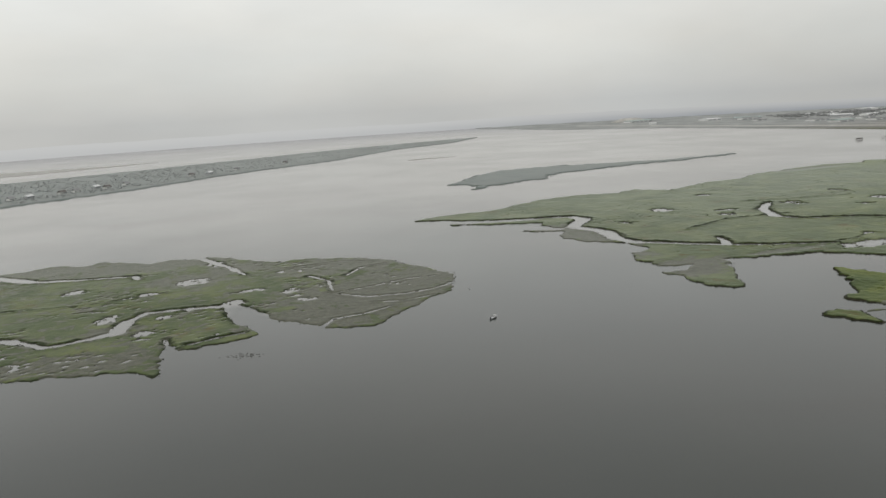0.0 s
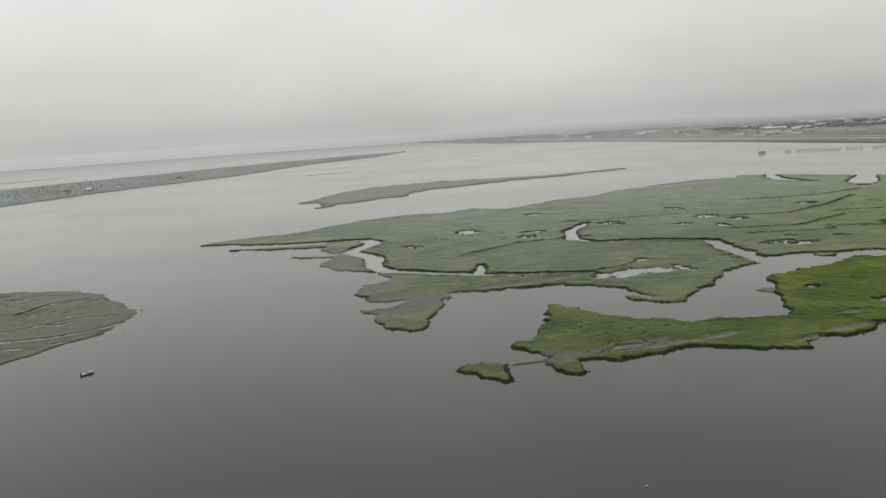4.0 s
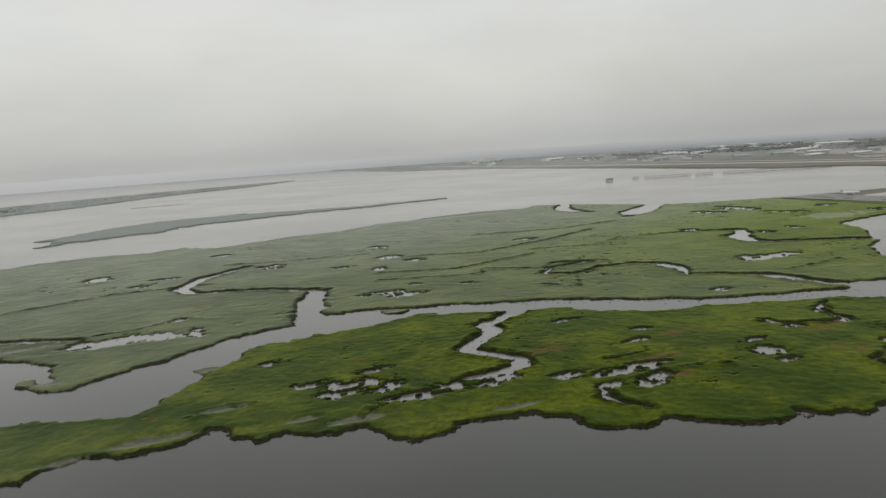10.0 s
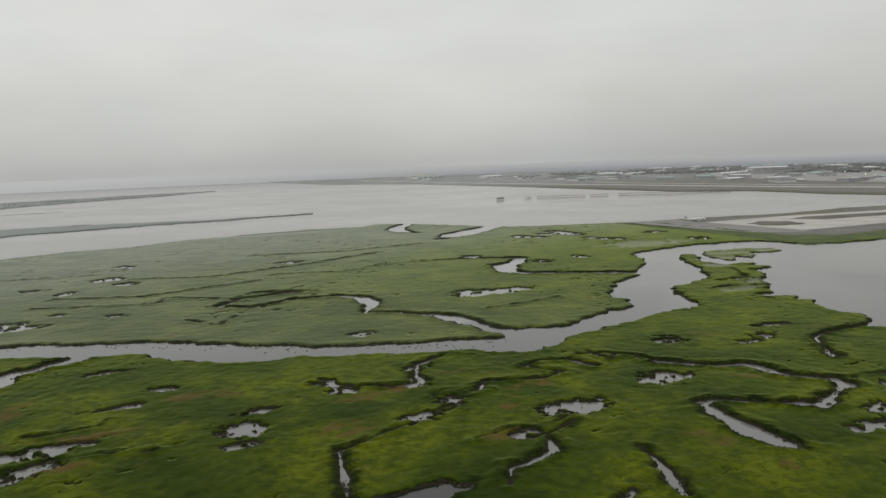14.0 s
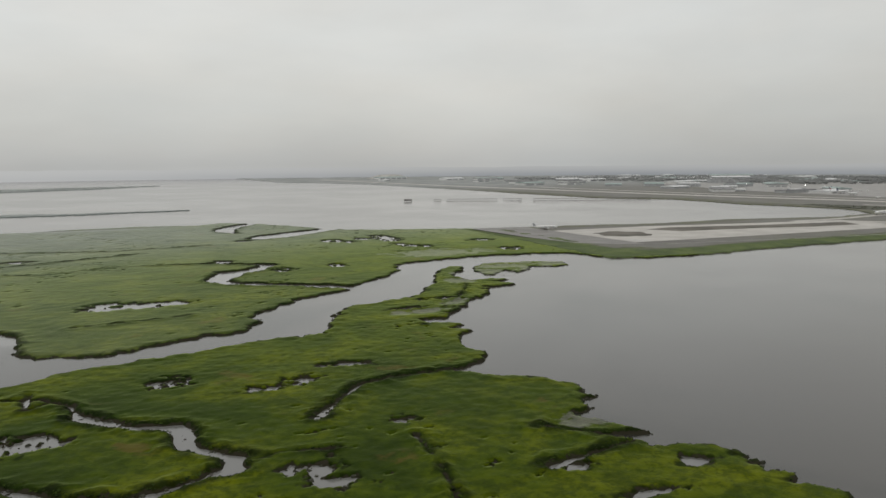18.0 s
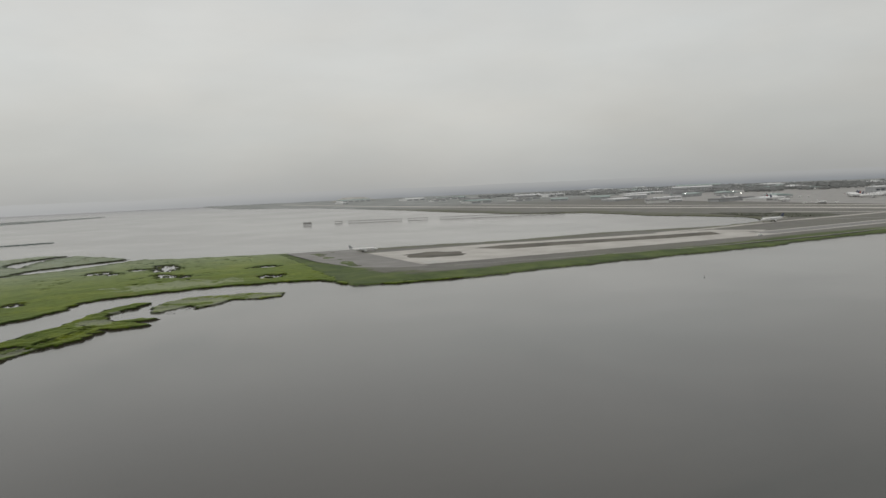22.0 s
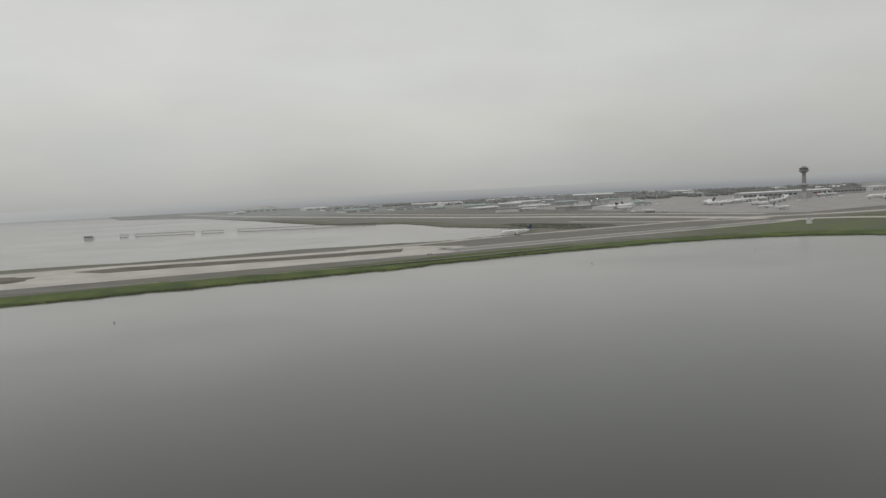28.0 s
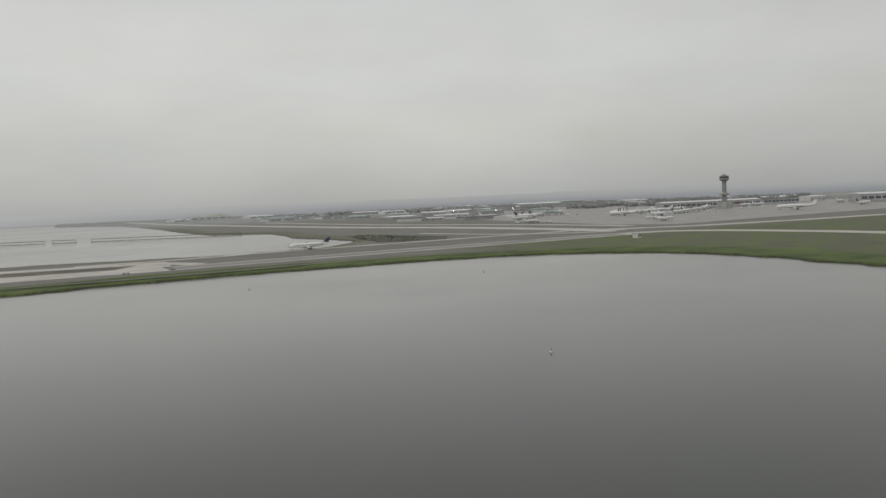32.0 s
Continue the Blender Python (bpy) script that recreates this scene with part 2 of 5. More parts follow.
def airfield_material():
    m = Mat("airfield_grass", 0.75)
    edge = m.attr("edge")
    mid, fine, big = m.noise(0.05, 6, 0.68, warp=0.4), m.noise(0.7, 4), m.noise(0.01, 3)
    green = m.mix(m.span(mid, 0.35, 0.65), (0.050, 0.078, 0.018), (0.102, 0.138, 0.032))
    dry_hazy = m.mix(m.span(mid, 0.35, 0.65), (0.146, 0.140, 0.130), (0.206, 0.199, 0.186))
    dry_hazy = m.mix(m.span(big, 0.4, 0.6, 0, 0.5), dry_hazy, (0.155, 0.152, 0.122))
    lush = m.math("ADD", m.attr("lush"), m.span(mid, 0.3, 0.7, -0.25, 0.25))
    dull = m.mix(m.span(mid, 0.35, 0.65), (0.082, 0.090, 0.050), (0.146, 0.147, 0.096))
    col = m.mix(m.span(lush, 0.05, 0.4), dry_hazy, dull)
    col = m.mix(m.span(lush, 0.5, 0.8), col, green)
    col = m.mix(m.span(m.math("ADD", edge, m.span(fine, 0.3, 0.7, -0.6, 0.6)), 0.2, 1.2, 1, 0), col, (0.035, 0.036, 0.02))
    col = m.mix(m.span(fine, 0.4, 0.8, 0, 0.25), col, (0.08, 0.085, 0.05))
    # built-up land and woods beyond the airport, greyed by painted haze
    hazy_town = m.mix(m.span(m.noise(0.012, 5, 0.65), 0.4, 0.6), (0.20, 0.215, 0.205), (0.31, 0.315, 0.31))
    m.set("Base Color", m.mix(m.attr("hazy_town"), col, hazy_town))
    m.set("Sheen Weight", 0.12).set("Sheen Roughness", 0.12).set("Specular IOR Level", 0.25)
    m.bump(m.noise(1.0, 5, 0.65), 0.4, 0.12)
    return m.m


def pavement_material(name, a, b):
    m = Mat(name, 0.5)
    f = m.span(m.noise(0.05, 6, 0.62), 0.35, 0.65)
    col = m.mix(f, a, b)
    col = m.mix(m.span(m.noise(0.4, 5, vec=m.where((0.15, 1.5, 1))), 0.5, 0.8, 0, 0.4), col, tuple(c * 0.6 for c in a))
    m.set("Base Color", col)
    m.bump(m.noise(3.0, 3), 0.3, 0.02)
    return m.m


MARSH, WATER, FIELD, SCRUB = marsh_material(), water_material(), airfield_material(), scrub_material()
CONCRETE = pavement_material("concrete_slab", (0.41, 0.385, 0.35), (0.52, 0.495, 0.455))
ASPHALT = pavement_material("worn_asphalt", (0.150, 0.145, 0.138), (0.205, 0.198, 0.188))
APRON = pavement_material("pale_apron_concrete", (0.250, 0.240, 0.228), (0.330, 0.318, 0.302))
GRAVEL = pavement_material("gravel", (0.165, 0.155, 0.142), (0.225, 0.213, 0.198))


# ---- numeric helpers ----
LATTICE = np.random.RandomState(7).rand(12, 256, 256)


def fbm(X, Y, size, octaves=4, seed=0, rough=0.5):
    """Value noise about 0, within about -1..1; size: metres of the coarsest lump."""
    out, amp, total = np.zeros(np.broadcast(X, Y).shape), 1.0, 0.0
    for o in range(octaves):
        u, v = X / size + 17.3 * seed + 5.1 * o, Y / size + 9.7 * seed + 3.7 * o
        i, j = np.floor(u).astype(int), np.floor(v).astype(int)
        a, b = u - i, v - j
        a, b = a * a * (3 - 2 * a), b * b * (3 - 2 * b)
        g = LATTICE[(seed + o) % 12]
        i0, i1, j0, j1 = i % 256, (i + 1) % 256, j % 256, (j + 1) % 256
        val = (g[i0, j0] * (1 - a) + g[i1, j0] * a) * (1 - b) + (g[i0, j1] * (1 - a) + g[i1, j1] * a) * b
        out, total = out + amp * (2 * val - 1), total + amp
        amp, size = amp * rough, size * 0.5
    return out / total * 1.6


def smooth(v, a, b):
    s = np.clip((v - a) / (b - a), 0, 1)
    return s * s * (3 - 2 * s)


def window(xs, ys, x0, x1, y0, y1):
    return (slice(np.searchsorted(xs, x0), np.searchsorted(xs, x1) + 1), slice(np.searchsorted(ys, y0), np.searchsorted(ys, y1) + 1))


def to_line(xs, ys, pts, widths=0.0, reach=30.0, closed=False):
    """Distance of each grid point from a line with the given half widths taken off."""
    out = np.full((len(xs), len(ys)), reach)
    pts = [np.array(p, float) for p in pts]
    widths = list(widths) if hasattr(widths, "__len__") else [widths] * len(pts)
    if closed:
        pts, widths = pts + pts[:1], widths + widths[:1]
    for p, q, w0, w1 in zip(pts, pts[1:], widths, widths[1:]):
        r = reach + max(w0, w1)
        s = window(xs, ys, min(p[0], q[0]) - r, max(p[0], q[0]) + r, min(p[1], q[1]) - r, max(p[1], q[1]) + r)
        X, Y = xs[s[0]][:, None], ys[s[1]][None, :]
        d = q - p
        t = np.clip(((X - p[0]) * d[0] + (Y - p[1]) * d[1]) / max(d @ d, 1e-9), 0, 1)
        dist = np.hypot(X - p[0] - t * d[0], Y - p[1] - t * d[1]) - (w0 + (w1 - w0) * t)
        out[s] = np.minimum(out[s], dist)
    return out


def inside(xs, ys, pts):
    """Which grid points lie in the outline."""
    out = np.zeros((len(xs), len(ys)), bool)
    for (x0, y0), (x1, y1) in zip(pts, pts[1:] + pts[:1]):
        if y0 == y1:
            continue
        rows = np.where((ys >= min(y0, y1)) & (ys < max(y0, y1)))[0]
        cross = x0 + (ys[rows] - y0) * (x1 - x0) / (y1 - y0)
        for r, c in zip(rows, np.searchsorted(xs, cross)):
            out[:c, r] ^= True
    return out


def land_field(xs, ys, outline, reach=30.0):
    d = to_line(xs, ys, outline, 0.0, reach, True)
    return np.where(inside(xs, ys, outline), d, -d)


def sheet(name, xs, ys, Z, keep, attrs, material):
    """A grid mesh of the cells of which a corner is kept."""
    cell = keep[:-1, :-1] | keep[1:, :-1] | keep[:-1, 1:] | keep[1:, 1:]
    used = np.zeros(Z.shape, bool)
    for a, b in ((0, 0), (1, 0), (1, 1), (0, 1)):
        used[a:Z.shape[0] - 1 + a, b:Z.shape[1] - 1 + b] |= cell
    index = np.full(Z.shape, -1)
    index[used] = np.arange(used.sum())
    i, j = np.where(cell)
    quads = np.stack([index[i, j], index[i + 1, j], index[i + 1, j + 1], index[i, j + 1]], -1)
    X, Y = np.broadcast_to(xs[:, None], Z.shape), np.broadcast_to(ys[None, :], Z.shape)
    co = np.stack([X[used], Y[used], Z[used]], -1)
    me = bpy.data.meshes.new(name)
    me.vertices.add(len(co))
    me.vertices.foreach_set("co", co.ravel())
    me.loops.add(quads.size)
    me.loops.foreach_set("vertex_index", quads.ravel().astype(np.int32))
    me.polygons.add(len(quads))
    me.polygons.foreach_set("loop_start", np.arange(0, quads.size, 4, dtype=np.int32))
    me.update(calc_edges=True)
    me.polygons.foreach_set("use_smooth", np.ones(len(quads), bool))
    for key, v in attrs.items():
        me.attributes.new(key, "FLOAT", "POINT").data.foreach_set("value", v[used].astype(np.float32))
    me.materials.append(material)
    return new(name, me)


BANKS = []


def marsh(name, outline, creeks=(), ponds=(), mud=(), step=1.2, bare=0.0, rough=1.0, pits=1.0, seed=0, top=0.55, material=None, wider=0.0, wet=False, dry_hazy=0.0,
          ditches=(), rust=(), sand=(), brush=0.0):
    """A low island of salt marsh, greyed by painted haze, more so to the north: outline, creeks and dark ditches as
    (line, half widths), ponds, mud flats, rusty and sandy patches as (x, y, rx, ry).
    """
    px, py = [p[0] for p in outline], [p[1] for p in outline]
    xs, ys = np.arange(min(px) - 6, max(px) + 6, step), np.arange(min(py) - 6, max(py) + 6, step)
    X, Y = xs[:, None], ys[None, :]
    wob = rough * (1.9 * fbm(X, Y, 12, 4, 1 + seed) + 1.5 * fbm(X, Y, 4.5, 3, 2 + seed, 0.6))
    field = land_field(xs, ys, outline) + wob
    water = np.full(field.shape, 30.0)
    for line, half in creeks:
        half = [w + (wider if w > 0.9 else 0) for w in half] if hasattr(half, "__len__") else half
        bent = 0.6 if hasattr(half, "__len__") and max(half) > 1.5 else 0.25
        water = np.minimum(water, to_line(xs, ys, line, half if hasattr(half, "__len__") else half - 0.6) + bent * wob)
    creek = water.copy()
    for line, wet_half in ditches:
        run = to_line(xs, ys, line, wet_half)
        water = np.minimum(water, run + 0.35 * wob)
        creek = np.minimum(creek, run + 0.9 + 0.5 * wob)
    warp = fbm(X, Y, 5, 4, 3 + seed, 0.85)
    pool = np.full(field.shape, 30.0)
    for x, y, rx, ry in ponds:
        rx, ry = 1.25 * rx + 0.4, 1.25 * ry + 0.4
        s = window(xs, ys, x - 2 * rx - 12, x + 2 * rx + 12, y - 2 * ry - 12, y + 2 * ry + 12)
        r = np.hypot((xs[s[0]][:, None] - x) / rx, (ys[s[1]][None, :] - y) / ry)
        pool[s] = np.minimum(pool[s], (r - 1) * min(rx, ry) + min(3.8, 0.95 * min(rx, ry)) * warp[s])
    water = np.minimum(water, np.maximum(pool, 4.5 * fbm(X, Y, 3.4, 3, 8 + seed, 0.6) - 2.3))
    if pits:
        zone = pits * smooth(fbm(X, Y, 55, 3, 5 + seed), 0.0, 0.55)
        pit = (1.14 - 0.5 * zone - fbm(X, 1.5 * Y, 3.7, 4, 6 + seed, 0.6)) * 9.0
        water = np.minimum(water, np.where(field > 3, np.maximum(pit, -0.9), 30))
    shore = field
    field = np.minimum(field, water)
    flats = np.full(field.shape, bare)
    for x, y, rx, ry in mud:
        r = np.hypot((X - x) / rx, (Y - y) / ry)
        flats = np.maximum(flats, 0.9 - 0.55 * r ** 2)
    flats = np.clip(flats, 0, 1)
    spots = {}
    for key, patches in (("rust", rust), ("sand", sand)):
        spots[key] = np.zeros(field.shape)
        for x, y, rx, ry in patches:
            spots[key] = np.maximum(spots[key], np.clip(1 - 0.5 * np.hypot((X - x) / rx, (Y - y) / ry) ** 2, 0, 1))
    lump = 0.06 * fbm(X, Y, 9, 3, 9 + seed) + 0.07 * fbm(X, Y, 2.2, 2, 10 + seed)
    rim = 0.11 * np.exp(-((np.minimum(shore, creek) - 2.6) / 1.8) ** 2) * (1 + fbm(X, Y, 3.5, 2, 11 + seed))
    belt = smooth(4.6 - creek - 1.5 * fbm(X, Y, 9, 3, 4 + seed), 0, 2.2) * smooth(field, 0.6, 1.6)
    shrub = (0.16 + brush) * np.clip(0.6 + 1.1 * fbm(X, Y, 2.6, 3, 12 + seed, 0.7), 0, 1.5) * belt
    crest = (top + lump + rim + shrub) * (1 - 0.75 * flats) + 0.06
    Z = -0.7 + (0.7 + crest) * smooth(field, -0.9, 0.8)
    if wet:
        tagged(sheet("creek_water", xs, ys, np.full(Z.shape, 0.02), (water < 1.6) & (shore > 0.5), {"sky_haze": smooth(shore, 1.0, 9.0)}, WATER), "still water in marsh creeks and pools, sky brightness painted in", "water", kind="structure")
    BANKS.append((xs, ys, field, np.minimum(creek, shore + 1.0), Z))
    # amount of painted haze per vertex, rising westward and northward
    return sheet(name, xs, ys, Z, field > -1.6, {"edge": field, "mud": flats, "creek": creek, "dry_hazy": np.clip(np.interp(X, (250, 900), dry_hazy) + 0.55 * smooth(Y, 360, 640), 0, 1) if hasattr(dry_hazy, "__len__") else np.full(Z.shape, dry_hazy), **spots}, material or MARSH)


# ---- water and land ----
def disc(name, cx, cy, radius, z, material, n=96):
    v = [(cx + r * radius * math.cos(2 * math.pi * i / n), cy + r * radius * math.sin(2 * math.pi * i / n), z) for r in (1 / 3, 2 / 3, 1) for i in range(n)] + [(cx, cy, z)]
    f = [(i, (i + 1) % n, 3 * n) for i in range(n)]
    for k in (0, n):
        f += [(k + n + i, k + n + (i + 1) % n, k + (i + 1) % n, k + i) for i in range(n)]
    me = bpy.data.meshes.new(name)
    me.from_pydata(v, [], f)
    me.materials.append(material)
    return new(name, me)


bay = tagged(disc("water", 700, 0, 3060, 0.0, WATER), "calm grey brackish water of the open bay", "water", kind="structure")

WEST = [(-190, 560), (-114, 564), (-98, 566), (-83, 574), (-63, 562), (-55, 570), (-40, 562), (-21, 542), (-8, 551), (13, 538), (16, 546), (31, 530), (41, 512),
        (54, 498), (82, 494), (108, 476), (124, 458), (123, 446), (137, 422), (142, 395), (136, 376), (128, 363), (112, 348), (88, 326), (76, 315), (54, 324),
        (48, 330), (46, 340), (29, 359), (29, 376), (22, 382), (19, 356), (25, 344), (27, 332), (24, 324), (13, 323), (0, 318), (-7, 319)]
WEST_SOUTH = [(-8, 326), (-12, 323), (-14, 306), (-13, 296), (-16, 290), (-19, 296), (-27, 301), (-39, 302), (-52, 309), (-60, 308), (-70, 312), (-86, 313), (-130, 330), (-190, 400)]
west = marsh("marsh_island", WEST + WEST_SOUTH,
             [([(27, 358), (24, 372), (20, 389), (-1, 394), (-20, 396), (-29, 380), (-32, 364), (-45, 358), (-60, 354), (-76, 374), (-110, 390)], (8, 6.5, 2.6, 2.0, 2.2, 2.6, 4.2, 2.2, 2, 2, 2)),
              ([(-27, 490), (-29, 502), (-61, 510), (-88, 521), (-112, 546), (-139, 580)], (1.0, 1.8, 2.2, 3, 4, 5)),
              ([(70, 390), (86, 370), (106, 366), (122, 369), (140, 380)], (0.4, 0.6, 0.6, 0.6, 0.8)),
              ([(53, 322), (62, 336), (78, 338), (92, 345)], (0.8, 0.7, 0.5, 0.3)), ([(88, 428), (101, 446), (118, 451)], (0.6, 0.5, 0.3)), ([(68, 438), (76, 420), (73, 393)], (0.9, 0.7, 0.4)),
              ([(12, 540), (26, 500), (34, 466)], (2.2, 1.2, 0.4)), ([(-11, 340), (-9, 318)], (0.3, 0.8)), ([(-2, 327), (9, 331), (22, 334)], (0.6, 0.9, 0.7))],
             [(-37, 391, 3, 5), (-21, 356, 3, 2), (-12, 382, 3, 2.4), (54, 405, 3, 3), (57, 382, 4, 2), (6, 462, 7, 6), (32, 419, 5, 2), (22, 394, 4, 4), (-20, 440, 4, 3), (21, 512, 4, 6), (60, 500, 4, 4), (-60, 470, 4, 3)],
             [(94, 374, 66, 54), (120, 392, 46, 52), (58, 344, 44, 28), (98, 462, 60, 34), (-26, 532, 90, 28), (4, 468, 28, 26), (-76, 552, 60, 26), (-56, 324, 50, 15), (-30, 313, 26, 11), (-34, 366, 14, 12), (34, 490, 26, 26)],
             step=1.1, bare=0.33, seed=1, top=0.36, wider=0.4, wet=True, dry_hazy=0.7, brush=0.1, pits=1.2,
             ditches=[([(72, 388), (94, 392), (116, 400), (132, 398)], 0.2), ([(80, 360), (100, 352), (118, 356)], 0.1), ([(60, 470), (90, 474), (112, 462)], 0.1), ([(-90, 440), (-50, 432), (-10, 440)], -0.3)])
tagged(west, "low marsh island of grass and bare mud in the bay", "marsh", kind="structure")

NORTH_SHORE = [(185, 609), (205, 622), (237, 622), (270, 627), (289, 641), (308, 650), (328, 662), (368, 668), (406, 657), (436, 670), (456, 640), (484, 653), (525, 670),
               (569, 673), (607, 697), (685, 716), (730, 722), (775, 708), (800, 727), (822, 704), (846, 666), (866, 613), (891, 594), (937, 575), (985, 556), (1010, 545),
               (1005, 340), (966, 345), (950, 362), (942, 386), (910, 393), (873, 393), (840, 385), (829, 357), (792, 322), (790, 313), (762, 299), (752, 283), (746, 278), (735, 251)]
NORTH_BANK = [(706, 241), (687, 233), (675, 240), (667, 256), (666, 232), (654, 234), (641, 237), (616, 248), (589, 268), (570, 282), (550, 297), (514, 314), (491, 325),
              (470, 327), (466, 332), (476, 375), (482, 390), (469, 390), (462, 358), (448, 318), (426, 312), (397, 292), (374, 278), (361, 271), (350, 284), (349, 296),
              (358, 287), (360, 302), (350, 322), (337, 331), (317, 337), (298, 344), (286, 345), (280, 332), (268, 316), (260, 304), (252, 285)]
NORTH_WEST = [(242, 294), (241, 305), (238, 320), (241, 324), (237, 336), (252, 333), (262, 344), (252, 344), (246, 352), (250, 361), (243, 370), (254, 391), (264, 392),
              (273, 400), (266, 424), (253, 439), (244, 461), (251, 474), (260, 484), (238, 499), (236, 509), (259, 496), (268, 498), (258, 519), (265, 533), (235, 548),
              (205, 566), (203, 571), (236, 556), (270, 548), (270, 562), (240, 570), (214, 592), (196, 600)]
north = marsh("marsh_island", NORTH_SHORE + NORTH_BANK + NORTH_WEST,
              [([(262, 556), (280, 553), (297, 545), (300, 529), (274, 500), (282, 469), (273, 436), (277, 418), (316, 377), (341, 362), (366, 349)],
                (4, 4, 5, 6, 5.5, 5.5, 5, 5, 3.4, 2.6, 1.5)),
               ([(316, 380), (327, 405)], (2.5, 1.5)),
               ([(458, 330), (467, 366), (478, 388), (456, 413), (419, 430), (414, 448), (430, 482), (462, 510)], (6, 5, 4, 2.5, 2.5, 4, 4, 2)),
               ([(668, 238), (666, 262), (662, 278), (646, 297), (639, 300), (648, 316), (649, 334), (642, 347), (621, 348), (600, 340), (588, 351)], (3, 4, 3, 1.2, 1.5, 3, 3, 1.2, 0.8, 0.8, 1.2)),
               ([(588, 351), (602, 366), (628, 368), (610, 379)], (1.2, 0.7, 1.2, 0.6)),
               ([(792, 320), (769, 338), (746, 354), (743, 366), (753, 388), (764, 393), (776, 410), (756, 426), (731, 434)], (4, 2.5, 3, 5, 6, 5, 3, 1, 0.7)),
               ([(822, 706), (802, 679), (788, 648), (788, 628), (792, 613)], (5, 7, 8, 6, 2)),
               ([(872, 618), (838, 593), (815, 575), (800, 562)], (9, 11, 14, 9)),
               ([(560, 470), (600, 450), (660, 470), (720, 500)], 0.4), ([(520, 420), (560, 400), (620, 420)], 0.4),
               ([(330, 440), (380, 460), (430, 455)], 0.4), ([(640, 540), (700, 520), (760, 530)], 0.4)],
              [(879, 518, 4, 20), (851, 507, 3, 6), (787, 549, 4, 4), (881, 465, 4, 5), (935, 477, 6, 4), (928, 418, 5, 4), (706, 313, 14, 5), (719, 311, 2.5, 2), (547, 478, 6.5, 5), (555, 454, 4.6, 4), (503, 357, 4.6, 3), (512, 348, 5.7, 3), (473, 499, 6, 4.5), (653, 487, 6.6, 4), (865, 522, 4, 6),
               (843, 520, 6, 8), (876, 478, 3.6, 7), (755, 435, 4.9, 4), (372, 532, 6.8, 6), (396, 480, 4.1, 4), (384, 337, 13, 5), (411, 329, 2, 5), (527, 436, 3, 4),
               (546, 355, 2.5, 2.8), (779, 389, 3.8, 6), (808, 392, 2.6, 5), (410, 498, 5.8, 4), (558, 534, 3.6, 6), (315, 491, 2.9, 4), (369, 527, 6, 5), (395, 479, 4, 3.5), (406, 362, 3, 2.5), (411, 330, 3, 4),
               (368, 337, 6, 4), (378, 333, 7, 4), (400, 330, 6, 4), (501, 359, 6, 3), (475, 491, 5, 4), (455, 586, 5, 4), (510, 458, 4, 3), (525, 434, 3, 3), (523, 371, 3, 2), (696, 318, 7, 4), (625, 262, 3, 2), (884, 524, 5, 16), (876, 466, 3, 6), (887, 458, 3, 5), (936, 479, 5, 4), (930, 424, 6, 5)],
              [(264, 346, 30, 18), (256, 330, 20, 16), (248, 346, 16, 12), (262, 500, 22, 18), (256, 400, 18, 32), (258, 460, 24, 34), (330, 346, 30, 5), (358, 284, 5, 3), (880, 420, 34, 18), (690, 700, 60, 9), (390, 335, 26, 8)], step=1.2, seed=2, pits=0.75, rough=1.2, wider=0.1, wet=True, dry_hazy=(0.9, -0.05), brush=0.12,
              ditches=[([(513, 395), (540, 385), (564, 375), (570, 390), (594, 371), (602, 357)], -0.2), ([(450, 529), (496, 514), (540, 504)], -0.5), ([(636, 365), (617, 382), (602, 372), (588, 350)], 0.1),
                       ([(572, 326), (582, 308), (591, 323)], -0.2), ([(685, 278), (711, 281), (722, 284)], -0.3), ([(631, 438), (668, 422), (703, 442), (738, 430)], -0.4), ([(368, 350), (388, 352), (408, 362), (424, 352)], -0.2)])
tagged(north, "wide green salt marsh cut by winding tidal creeks", "marsh", kind="structure")

SOUTH_BANK = [(272, 249), (278, 253), (286, 255), (290, 264), (300, 274), (308, 291), (314, 299), (318, 296), (322, 273), (333, 257), (347, 243), (364, 237), (382, 229),
              (394, 242), (408, 262), (430, 288), (452, 294), (465, 290), (479, 298), (500, 301), (524, 286), (535, 281), (550, 276), (560, 260), (575, 246), (605, 239),
              (628, 228), (645, 220), (654, 211), (663, 208), (678, 213), (699, 223), (721, 229), (746, 234), (757, 234), (764, 248), (774, 274), (792, 280), (807, 283)]
SOUTH_EAST = [(821, 300), (829, 314), (838, 336), (848, 349), (858, 362), (864, 357), (855, 342), (847, 329), (845, 315), (847, 312), (854, 306), (860, 297), (852, 293), (845, 295), (840, 283), (833, 274), (824, 266), (817, 258), (811, 251),
              (805, 249), (801, 242), (793, 241), (793, 234), (801, 228), (796, 224), (798, 219), (793, 214), (790, 210), (788, 202), (790, 192), (787, 184), (776, 177), (783, 170), (792, 161), (795, 153),
              (793, 148), (797, 142), (790, 142), (791, 136), (783, 136), (787, 127), (790, 119), (783, 119), (785, 112), (794, 112), (796, 104), (795, 96), (797, 89), (799, 83), (791, 76), (780, 58), (740, 44), (680, 44), (640, 66), (618, 88), (612, 98)]
